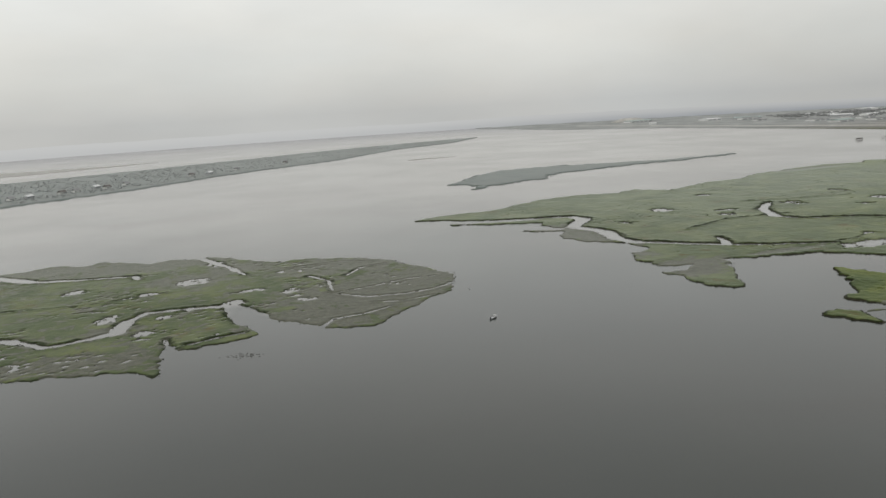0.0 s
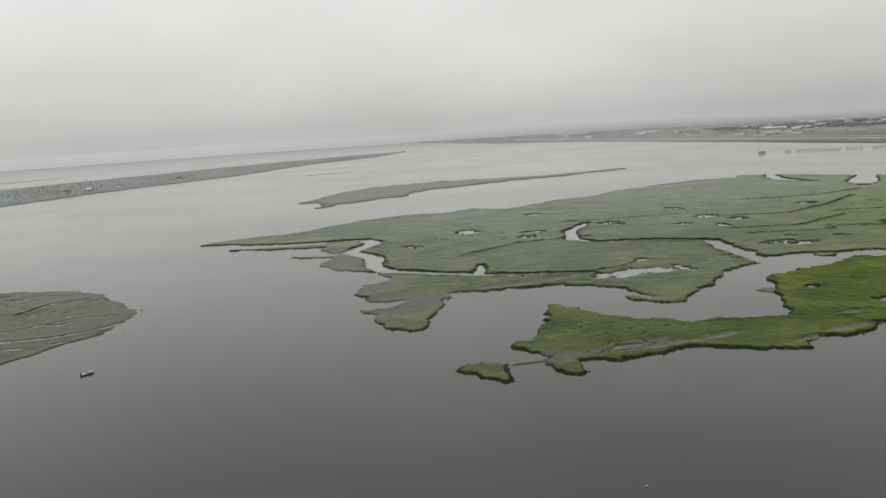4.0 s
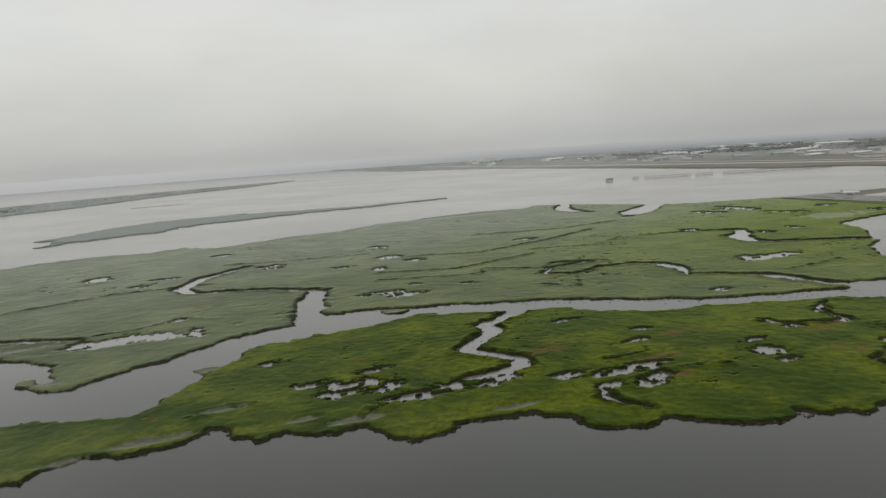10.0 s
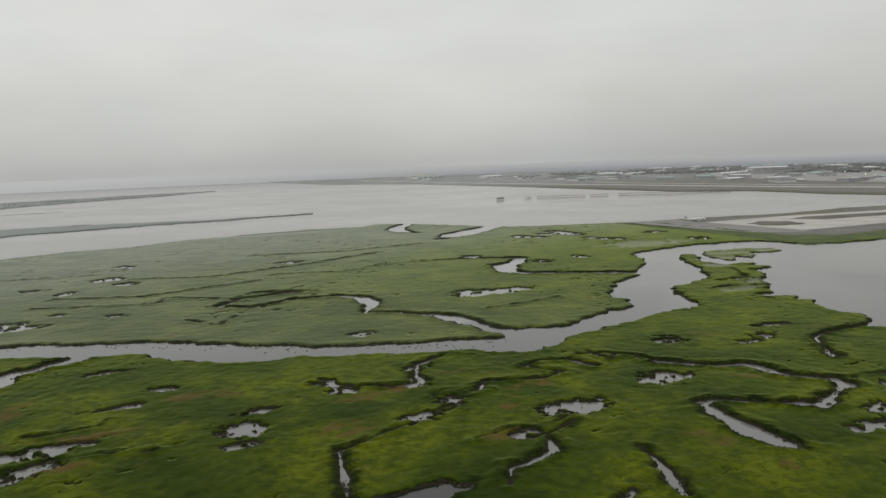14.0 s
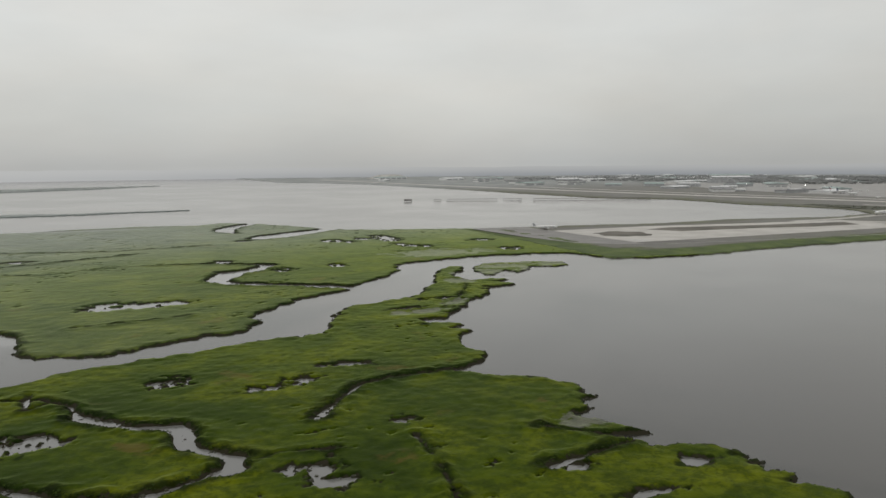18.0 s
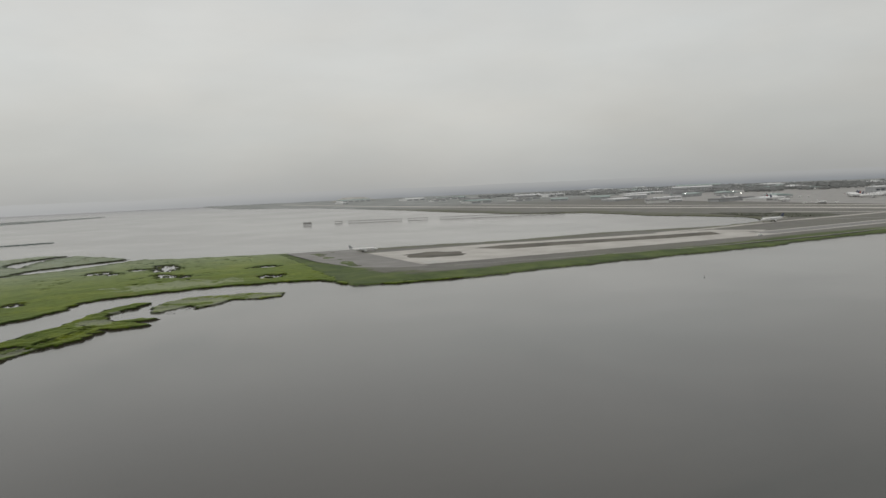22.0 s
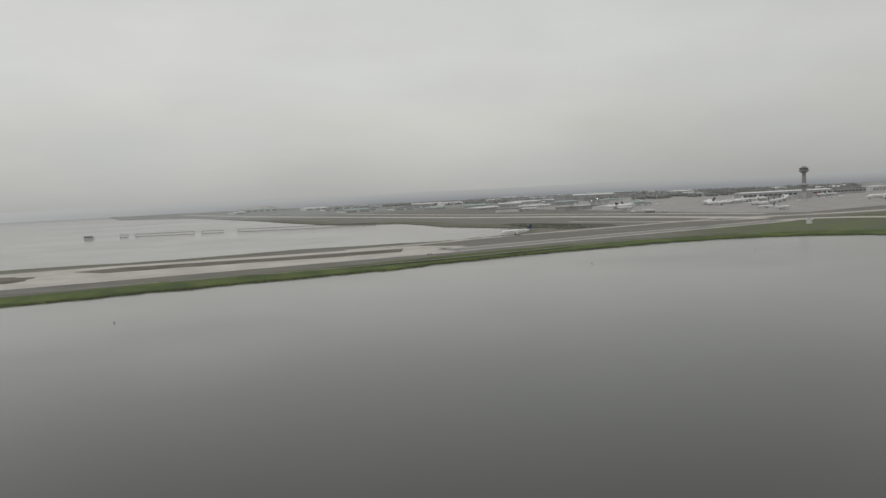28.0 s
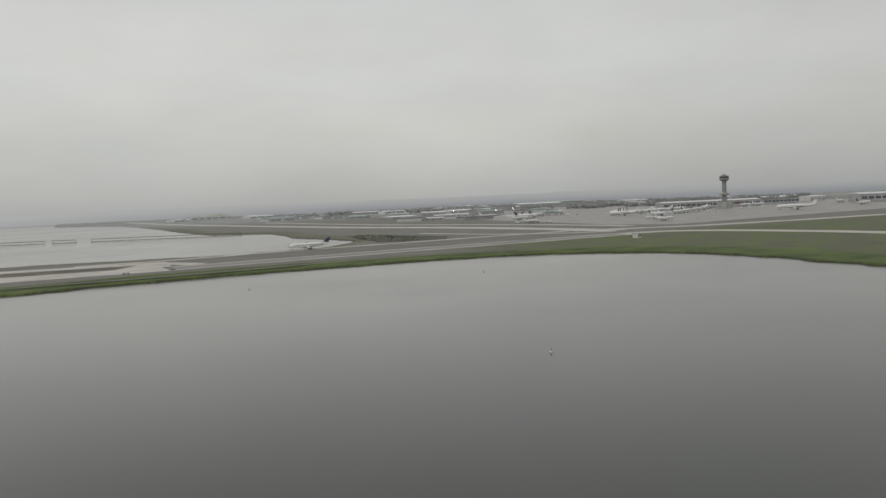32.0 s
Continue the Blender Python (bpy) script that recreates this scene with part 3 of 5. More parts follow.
SOUTH_SHORE = [(616, 103), (611, 103), (608, 107), (600, 114), (593, 117), (590, 120), (597, 124), (600, 127), (597, 130), (592, 130), (584, 130), (577, 133), (571, 135), (565, 133), (560, 131), (554, 133), (549, 130), (545, 130), (538, 131), (534, 134), (533, 137), (526, 135), (517, 138),
               (509, 147), (506, 152), (501, 149), (497, 149), (490, 152), (487, 157), (486, 165), (479, 170), (474, 169), (466, 173), (460, 174), (457, 170), (452, 169), (445, 170), (442, 173), (443, 180), (438, 186), (434, 187), (431, 182), (424, 186), (420, 192), (412, 193), (408, 198), (408, 204), (401, 210), (398, 203), (385, 198), (372, 203), (362, 200), (359, 194), (350, 199),
               (342, 206), (328, 216), (320, 218), (312, 214), (304, 214), (296, 213), (290, 219), (285, 221), (282, 215), (281, 210), (277, 208), (273, 214), (272, 227), (277, 232), (277, 238)]
# creeks that carry water, then dark overgrown ditches, then pools, from the western point to the eastern shore
SOUTH_CREEKS = [
    ([(533, 281), (521, 271), (511, 267), (511, 257), (501, 248), (490, 238), (496, 227), (500, 218), (497, 210), (489, 208), (478, 208)], (3.6, 2.7, 3.2, 2.7, 2.5, 2.7, 2.5, 2.7, 2.3, 1.7, 1.3)),
    ([(504, 176), (501, 171), (502, 165), (506, 158)], (0.3, 0.6, 0.5, 0.2)),
    ([(590, 158), (584, 156), (582, 149), (580, 139), (578, 132)], (0.1, 0.5, 0.6, 0.6, 0.6)),
    ([(667, 112), (667, 125), (669, 133), (671, 142), (677, 142), (680, 138), (684, 135), (688, 131), (693, 128), (697, 128), (702, 131), (708, 133)],
     (1.5, 1.5, 1.4, 1.3, 1.0, 1.1, 1.1, 1.0, 1.2, 1.2, 1.1, 1.2)),
    ([(708, 133), (713, 135), (714, 140), (710, 145), (707, 150), (707, 159), (704, 163), (698, 165), (693, 171), (688, 177)], (1.4, 1.7, 1.5, 1.2, 1.1, 1.3, 1.0, 0.9, 0.8, 1.0)),
    ([(733, 155), (743, 168), (749, 175), (757, 178), (771, 178), (786, 179)], (0.8, 0.7, 0.4, 0.1, 0.2, 0.6)),
    ([(773, 131), (781, 122), (789, 118)], (0.0, 0.4, 1.2)), ([(764, 112), (772, 114), (784, 116)], (0.7, 0.5, 0.6))]
SOUTH_DITCHES = [
    ([(590, 158), (600, 163), (608, 165), (617, 169), (625, 179), (619, 185)], -0.3), ([(548, 176), (535, 180), (528, 181), (519, 179)], -0.2), ([(540, 205), (537, 200), (528, 200), (522, 201)], -0.2),
    ([(633, 217), (625, 212), (621, 202), (620, 195), (611, 195), (601, 201), (593, 209)], (0.1, 0.8, 0.6, 0.4, 0.3, 0.2, 0.6)), ([(617, 196), (621, 207), (629, 213), (638, 219), (650, 212)], -0.2),
    ([(630, 180), (634, 186), (642, 183), (650, 180), (658, 183), (654, 188), (652, 194), (659, 197), (667, 193), (669, 184)], (0.7, 0.3, 0.6, 0.2, 1.0, 0.2, 0.3, 0.6, 1.0, 1.4)),
    ([(688, 177), (686, 187), (680, 194), (672, 197)], (0.8, 0.6, 0.7, 0.2)), ([(677, 200), (677, 187), (682, 191)], 0.4), ([(638, 147), (627, 142), (624, 134), (617, 131), (611, 130), (607, 123)], (-0.2, 0.2, 0.3, 0.2, 0.5, 0.5)),
    ([(640, 126), (638, 118), (635, 111), (632, 104)], (-0.2, 0.3, 1.0, 0.2)), ([(625, 110), (617, 104)], 0.3), ([(748, 137), (747, 128), (745, 115), (742, 104), (740, 90)], (0.4, -0.6, -0.5, -0.2, -0.6)),
    ([(724, 108), (721, 98), (718, 88)], -0.3), ([(714, 136), (722, 139), (731, 137)], -0.3), ([(603, 163), (608, 166), (615, 171), (621, 171), (616, 180), (621, 184), (628, 179)], -0.1),
    ([(612, 147), (624, 150), (629, 146), (638, 150)], -0.3), ([(436, 228), (446, 221), (456, 214), (458, 203), (470, 204), (484, 204)], -0.5), ([(503, 194), (516, 188), (530, 190)], -0.4),
    ([(507, 179), (513, 173), (520, 175), (527, 178)], -0.4), ([(398, 218), (408, 222), (418, 219)], -0.3), ([(438, 191), (444, 197), (452, 200)], -0.3), ([(296, 226), (306, 230), (316, 227)], -0.4), ([(802, 246), (812, 262), (824, 277), (834, 292), (842, 308), (848, 326), (855, 342)], -0.7), ([(790, 232), (800, 240), (812, 256)], -0.6)]
SOUTH_POOLS = [
    (486, 204, 5, 2.6), (477, 199, 3, 1.8), (470, 204, 6, 2.6), (463, 201, 5, 2.4), (457, 202, 6, 2.6), (454, 214, 5, 3), (448, 222, 6, 3), (440, 216, 5, 2.4), (436, 229, 5, 2.4), (456, 233, 4, 1.6),
    (503, 194, 4, 1.8), (513, 188, 5, 2.2), (520, 188, 5, 2.6), (526, 189, 5, 2.6), (531, 190, 4, 1.8), (525, 178, 4, 1.8), (519, 174, 4, 1.8), (508, 179, 4, 1.8)]
SOUTH_POOLS_EAST = [
    (567, 180, 3, 4.4), (566, 170, 3.6, 1.2), (572, 192, 3, 1.2), (540, 254, 4, 1.2), (554, 226, 2.5, 1.4), (543, 214, 4, 1.2), (597, 198, 2.4, 2), (596, 208, 2, 2), (677, 163, 5.4, 3.8), (644, 155, 5.8, 3.4),
    (708, 115, 6.4, 4.4), (713, 114, 4, 3), (727, 129, 3.2, 2.2), (728, 122, 3, 1.8), (707, 196, 3.6, 3)]
SOUTH_POOLS_SHORE = [
    (737, 185, 3.2, 3), (728, 181, 3.6, 1.5), (752, 195, 5, 1.5), (623, 209, 2.5, 2), (616, 194, 3, 1.3), (609, 168, 3, 2), (620, 176, 2, 1.3), (624, 145, 2.4, 1.5), (690, 112, 3, 1.5), (749, 147, 2, 1.6),
    (789, 104, 1.6, 1.2), (767, 110, 1.6, 1.0), (772, 96, 3, 0.7), (815, 277, 5, 1.6), (795, 262, 4, 1.2), (430, 262, 3, 2)]
south = marsh("marsh_island", SOUTH_BANK + SOUTH_EAST + SOUTH_SHORE, SOUTH_CREEKS, SOUTH_POOLS + SOUTH_POOLS_EAST + SOUTH_POOLS_SHORE,
              [(306, 228, 20, 5), (318, 224, 12, 4), (282, 230, 10, 8), (340, 222, 14, 3), (366, 203, 7, 2.5), (438, 192, 8, 3), (388, 206, 11, 3), (407, 221, 8, 2.5), (425, 200, 6, 2), (478, 178, 7, 2), (797, 254, 11, 5), (851, 330, 6, 8), (842, 314, 7, 8), (818, 266, 9, 6), (782, 130, 7, 5)],
              step=0.58, seed=3, rough=1.1, wet=True, top=0.62, pits=0.6, ditches=SOUTH_DITCHES, dry_hazy=(0.5, -0.9), brush=0.13, wider=0.35,
              rust=[(512, 221, 7, 4), (537, 194, 8, 3), (529, 175, 6, 2.5), (559, 214, 5, 3), (610, 191, 7, 3), (589, 168, 6, 5), (619, 146, 5, 3), (644, 176, 6, 2.5), (601, 189, 7, 2.5), (628, 163, 4, 2)],
              sand=[(629, 98, 2.6, 2), (622, 89, 4, 2.6), (621, 103, 2.6, 1)])
tagged(south, "bright green salt marsh with pools and ragged banks", "marsh", kind="structure")

for label, pts, mudfl, stp in (
        ("tiny grassy marsh islet with dark muddy banks", [(244, 233), (246, 236), (250, 237), (255, 239), (257, 236), (263, 231), (259, 225), (257, 218), (254, 214), (252, 219), (248, 224), (249, 228)], [], 0.5),
        ("narrow islet of sparse marsh grass off the marsh point", [(863, 340), (871, 356), (879, 364), (884, 365), (896, 361), (908, 359), (921, 351), (917, 339), (906, 337), (896, 343), (888, 333), (879, 327), (877, 336), (871, 329), (865, 324), (861, 326)], [(868, 334, 9, 8), (885, 349, 14, 8), (912, 346, 9, 6)], 0.7),
        ("thin muddy spit between marsh islets", [(259, 229), (265, 231.5), (272, 230), (279, 229), (279, 226.5), (272, 227.5), (265, 229)], [(268, 229, 12, 4)], 0.35),
        ("low mud islet in the main channel", [(486, 319), (493, 320), (500, 315), (494, 311), (488, 313)], [(492, 316, 6, 4)], 0.6),
        ("low mud islet in the main channel", [(404, 270), (411, 270), (414, 262), (408, 259)], [(408, 265, 6, 6)], 0.6),
        ("low grassy marsh islet by the creek mouth", [(848, 312), (858, 316), (864, 309), (853, 306)], [], 0.6)):
    tagged(marsh("marsh_islet", pts, mud=mudfl, step=stp, rough=0.2 if stp < 0.4 else 0.7, pits=0.4, seed=4, bare=0.47 if "sparse" in label else 0.0, dry_hazy=0.5 if pts[0][0] < 300 else 0.0), label, "marsh", kind="structure")

FAR_ISLE = [(313, 877), (341, 910), (390, 972), (437, 1004), (496, 1008), (538, 998), (604, 975), (670, 955), (736, 958), (797, 964), (785, 952), (743, 944), (655, 925),
            (612, 930), (521, 910), (477, 905), (449, 885), (422, 840), (402, 850), (354, 826), (317, 806), (332, 835)]
tagged(marsh("marsh_island", FAR_ISLE, step=2.2, bare=0.25, pits=0, seed=5, top=0.9, rough=3.0, material=SCRUB), "long low marsh island far out in the bay", "marsh", kind="structure")
tagged(marsh("mud_bank", [(408, 1374), (446, 1401), (507, 1384), (470, 1372)], step=3, bare=0.8, pits=0, seed=6, material=SCRUB), "low bare mud bank in the bay", "mud bank", kind="structure")

# airfield: the peninsula of the runway and the land behind it
SHORE = [(950, 366), (952, 352), (966, 347), (1009, 340), (1055, 345), (1106, 348), (1160, 347), (1214, 350), (1240, 356), (1300, 362), (1374, 359), (1409, 352), (1433, 345),
         (1460, 326), (1480, 300), (1488, 274), (1488, 250), (1484, 220), (1482, 190), (1475, 120), (1460, -100), (1440, -500)]
LAGOON = [(5200, -500), (5200, 4500), (1180, 4500), (1190, 2300), (1330, 1900), (1348, 1600), (1360, 1340), (1362, 1120), (1372, 930), (1405, 890), (1425, 855), (1422, 780),
          (1412, 715), (1425, 648), (1428, 590), (1415, 560), (1385, 522), (1321, 510), (1272, 520), (1215, 536), (1174, 531), (1125, 530), (1059, 545), (1015, 553), (985, 558), (960, 562)]
AIRFIELD = SHORE + LAGOON
ax = np.concatenate([np.arange(935, 1640, 2.0), np.arange(1640, 2400, 20.0), np.arange(2400, 5300, 100.0)])
ay = np.concatenate([np.arange(-520, 100, 20.0), np.arange(100, 640, 2.0), np.arange(640, 1300, 6.0), np.arange(1300, 4500, 50.0)])
a_field = land_field(ax, ay, AIRFIELD, 60.0) + 2.4 * fbm(ax[:, None], ay[None, :], 13, 4, 3, 0.65) * (ay[None, :] < 640)
a_z = -0.7 + 1.5 * smooth(a_field, -1.5, 1.5) + 0.72 * smooth(a_field, 3, 22) + 0.12 * fbm(ax[:, None], ay[None, :], 9, 3, 5) * smooth(30 - a_field, 0, 6)
a_x, a_y = ax[:, None], ay[None, :]
a_wide = smooth(a_x, 1390, 1480) * smooth(470 - a_y, 0, 60)
a_lush = 1.0 - smooth(a_field, 18, 30) * (1 - 0.62 * a_wide) - smooth(a_field, 48, 62) * 0.3 * (1 - a_wide)
a_lush = np.clip(np.where((a_y > 480) & (a_field > 10), np.minimum(a_lush, 0.25 + 0.25 * fbm(a_x, a_y, 160, 3, 4)), a_lush), 0, 1)
a_lush = np.where(a_y > 480, np.minimum(a_lush, 0.34), a_lush)
a_lush = np.maximum(a_lush, smooth(1000 - a_x + 26 * fbm(a_x, a_y, 24, 4, 8, 0.65), 0, 26))
tagged(sheet("ground", ax, ay, a_z, (a_field > -3) & (np.hypot(a_x - 700, a_y) < 3000), {"edge": a_field, "lush": a_lush, "hazy_town": np.maximum(smooth(a_y, 1150, 1700), smooth(a_x, 2350, 2800)) * np.ones(a_z.shape)}, FIELD), "flat airfield ground with green shore and dry brown grass", "ground", kind="structure")
G = 1.52


# ---- meshes ----
def part(name, geo, material, parent=None, label="", flat=True):
    """One mesh object from (vertices, faces), under a thing or a part."""
    me = bpy.data.meshes.new(name)
    me.from_pydata([tuple(v) for v in geo[0]], [], [tuple(f) for f in geo[1]])
    me.update()
    if not flat:
        me.polygons.foreach_set("use_smooth", np.ones(len(me.polygons), bool))
    me.materials.append(material)
    ob = new(name, me)
    if parent:
        ob.parent = parent
    return tagged(ob, label)


def box(x0, x1, y0, y1, z0, z1, bev=0.0):
    """A block, with its upright and upper edges cut by bev."""
    if not bev:
        v = [(x, y, z) for z in (z0, z1) for x, y in ((x0, y0), (x1, y0), (x1, y1), (x0, y1))]
        return v, [(3, 2, 1, 0), (4, 5, 6, 7), (0, 1, 5, 4), (1, 2, 6, 5), (2, 3, 7, 6), (3, 0, 4, 7)]
    b = bev
    ring = [(x0 + b, y0), (x1 - b, y0), (x1, y0 + b), (x1, y1 - b), (x1 - b, y1), (x0 + b, y1), (x0, y1 - b), (x0, y0 + b)]
    cx, cy = (x0 + x1) / 2, (y0 + y1) / 2
    top = [(x - b * np.sign(x - cx) * 0.7, y - b * np.sign(y - cy) * 0.7) for x, y in ring]
    v = [(x, y, z0) for x, y in ring] + [(x, y, z1 - b) for x, y in ring] + [(x, y, z1) for x, y in top]
    f = [tuple(range(7, -1, -1)), tuple(range(16, 24))]
    for k in (0, 8):
        f += [(k + i, k + (i + 1) % 8, k + 8 + (i + 1) % 8, k + 8 + i) for i in range(8)]
    return v, f


def loft(rings, caps=True):
    """Skin over rings of equal count."""
    n = len(rings[0])
    v = [p for r in rings for p in r]
    f = []
    for k in range(len(rings) - 1):
        f += [(k * n + i, k * n + (i + 1) % n, (k + 1) * n + (i + 1) % n, (k + 1) * n + i) for i in range(n)]
    if caps:
        f += [tuple(range(n - 1, -1, -1)), tuple(range((len(rings) - 1) * n, len(rings) * n))]
    return v, f


def tube(x, y, z0, z1, r0, r1=None, n=10):
    r1 = r0 if r1 is None else r1
    return loft([[(x + r * math.cos(2 * math.pi * i / n), y + r * math.sin(2 * math.pi * i / n), z) for i in range(n)] for z, r in ((z0, r0), (z1, r1))])


def turned(profile, n=16, cx=0.0, cy=0.0):
    """A body of revolution round the upright axis from (radius, height) pairs."""
    return loft([[(cx + r * math.cos(2 * math.pi * i / n), cy + r * math.sin(2 * math.pi * i / n), z) for i in range(n)] for r, z in profile])


def slab(outline, z0, z1):
    n = len(outline)
    v = [(x, y, z0) for x, y in outline] + [(x, y, z1) for x, y in outline]
    return v, [tuple(range(n - 1, -1, -1)), tuple(range(n, 2 * n))] + [(i, (i + 1) % n, n + (i + 1) % n, n + i) for i in range(n)]


def curve_points(pts, step=12.0):
    """Points along a smooth line through pts."""
    P = [np.array(p, float) for p in pts]
    P = [2 * P[0] - P[1]] + P + [2 * P[-1] - P[-2]]
    out = []
    for a, b, c, d in zip(P, P[1:], P[2:], P[3:]):
        n = max(2, int(np.linalg.norm(c - b) / step))
        for t in np.arange(n) / n:
            out.append(0.5 * (2 * b + (c - a) * t + (2 * a - 5 * b + 4 * c - d) * t * t + (3 * b - a - 3 * c + d) * t ** 3))
    return out + [P[-2]]


def ribbon(pts, width, z0, z1, off=0.0, step=12.0):
    """A paved strip along a line; off: to its left."""
    P = curve_points(pts, step)
    rings = []
    for i, p in enumerate(P):
        d = P[min(i + 1, len(P) - 1)] - P[max(i - 1, 0)]
        n = np.array([-d[1], d[0]]) / max(np.hypot(*d), 1e-6)
        a, b = p + n * (off - width / 2), p + n * (off + width / 2)
        rings.append([(a[0], a[1], z0), (b[0], b[1], z0), (b[0], b[1], z1), (a[0], a[1], z1)])
    return loft(rings)


def thing(name, x, y, z, turn, label, category, group="", kind=""):
    ob = new(name)
    ob.matrix_basis = pose(x, y, z, 0, 0, turn)
    return tagged(ob, label, category, group, kind)


PALE_METAL = plain("pale_grey_wing_paint", (0.58, 0.59, 0.60), 0.35, 0.08)
WHITE = plain("white_paint", (0.82, 0.82, 0.81), 0.35, 0.08)
DARK_BLUE = plain("dark_blue_paint", (0.05, 0.065, 0.12), 0.4, 0.2)
TEAL = plain("teal_paint", (0.06, 0.16, 0.20), 0.4, 0.2)
RED = plain("red_paint", (0.30, 0.05, 0.04), 0.5, 0.2)
GREY_METAL = plain("grey_metal", (0.38, 0.39, 0.40), 0.4, 0.15, 1.0, 0.3)
STEEL = plain("galvanised_steel", (0.30, 0.31, 0.32), 0.5, 0.2, 2.0, 0.5)
RUBBER = plain("black_rubber", (0.02, 0.02, 0.02), 0.85, 0.2)
DARK_GLASS = plain("dark_window_glass", (0.13, 0.14, 0.15), 0.12, 0.2)
TIMBER = plain("weathered_timber", (0.14, 0.13, 0.12), 0.85, 0.35, 1.5)
CAST = plain("grey_cast_concrete", (0.45, 0.445, 0.435), 0.8, 0.2, 0.3)
PALE_WALL = plain("pale_cladding", (0.68, 0.68, 0.67), 0.6, 0.15, 0.2)
GREY_WALL = plain("grey_cladding", (0.46, 0.47, 0.48), 0.6, 0.2, 0.2)
WHITE_ROOF = plain("white_membrane_roof", (0.74, 0.745, 0.75), 0.6, 0.12, 0.12)
GREY_ROOF = plain("grey_gravel_roof", (0.30, 0.30, 0.30), 0.85, 0.25, 0.15)
GREEN_ROOF = plain("pale_green_metal_roof", (0.34, 0.42, 0.40), 0.5, 0.15, 0.15)
SHINGLE = plain("grey_brown_shingles", (0.17, 0.155, 0.145), 0.85, 0.3, 0.5)
DOOR_METAL = plain("grey_door_metal", (0.42, 0.43, 0.44), 0.5, 0.25, 0.3)
MARKING = plain("white_marking_paint", (0.62, 0.62, 0.60), 0.6, 0.25, 0.5)


def foliage_material():
    m = Mat("tree_foliage", 0.6, spec=0.5)
    f = m.noise(0.05, 5, 0.65)
    # leaf tone lifted to pale grey-blue: distance haze painted into it
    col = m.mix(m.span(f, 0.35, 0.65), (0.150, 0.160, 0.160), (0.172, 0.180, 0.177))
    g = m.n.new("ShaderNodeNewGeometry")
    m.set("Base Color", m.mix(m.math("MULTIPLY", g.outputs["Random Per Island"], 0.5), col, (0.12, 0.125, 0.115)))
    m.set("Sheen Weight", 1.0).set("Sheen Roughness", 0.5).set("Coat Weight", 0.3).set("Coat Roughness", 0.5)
    return m.m


FOLIAGE = foliage_material()
LAMP = bpy.data.materials.new("floodlight_lens")
LAMP.use_nodes = True
LAMP.node_tree.nodes["Principled BSDF"].inputs["Emission Color"].default_value = (1, 0.97, 0.9, 1)
LAMP.node_tree.nodes["Principled BSDF"].inputs["Emission Strength"].default_value = 6.0

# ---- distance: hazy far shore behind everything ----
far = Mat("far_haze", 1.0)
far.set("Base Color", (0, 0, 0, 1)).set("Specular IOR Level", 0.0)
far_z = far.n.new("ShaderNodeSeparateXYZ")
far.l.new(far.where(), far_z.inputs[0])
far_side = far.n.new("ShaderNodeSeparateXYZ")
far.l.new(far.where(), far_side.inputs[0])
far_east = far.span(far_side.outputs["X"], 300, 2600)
# haze painted as a glow that fades up into the sky tone
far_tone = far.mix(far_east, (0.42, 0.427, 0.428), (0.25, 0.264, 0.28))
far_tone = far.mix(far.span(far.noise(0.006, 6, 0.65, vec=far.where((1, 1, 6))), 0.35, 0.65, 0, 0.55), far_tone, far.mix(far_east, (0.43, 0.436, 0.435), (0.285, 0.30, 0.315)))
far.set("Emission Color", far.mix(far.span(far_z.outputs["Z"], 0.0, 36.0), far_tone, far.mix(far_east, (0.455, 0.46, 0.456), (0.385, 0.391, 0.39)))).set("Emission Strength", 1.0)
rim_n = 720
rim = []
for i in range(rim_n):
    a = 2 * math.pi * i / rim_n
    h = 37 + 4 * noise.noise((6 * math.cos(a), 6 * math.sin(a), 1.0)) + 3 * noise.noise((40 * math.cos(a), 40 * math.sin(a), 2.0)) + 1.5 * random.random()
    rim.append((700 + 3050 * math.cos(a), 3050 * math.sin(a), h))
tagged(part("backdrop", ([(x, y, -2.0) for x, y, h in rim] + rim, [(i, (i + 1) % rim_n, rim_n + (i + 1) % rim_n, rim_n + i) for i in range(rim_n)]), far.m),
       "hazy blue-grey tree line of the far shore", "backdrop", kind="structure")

# the wooded spit across the bay
SPIT = [(-420, 850), (-254, 1023), (-205, 1073), (-123, 1146), (-46, 1207), (28, 1297), (117, 1390), (230, 1478), (310, 1543), (395, 1655), (511, 1800), (702, 1937), (860, 2150),
        (700, 2110), (583, 2067), (465, 2020), (300, 1930), (185, 1850), (60, 1780), (-60, 1700), (-179, 1640), (-327, 1560), (-520, 1420)]
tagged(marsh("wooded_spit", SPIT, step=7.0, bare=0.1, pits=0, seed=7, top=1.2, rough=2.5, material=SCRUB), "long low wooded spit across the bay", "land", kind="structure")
tagged(marsh("sand_bar", [(-520, 1900), (-330, 1820), (-180, 1900), (-20, 2010), (-200, 1990), (-420, 2010)], step=9, bare=0.7, pits=0, seed=8, top=0.8, rough=2, material=SCRUB), "thin pale sand bar beyond the spit", "sand bar", kind="structure")


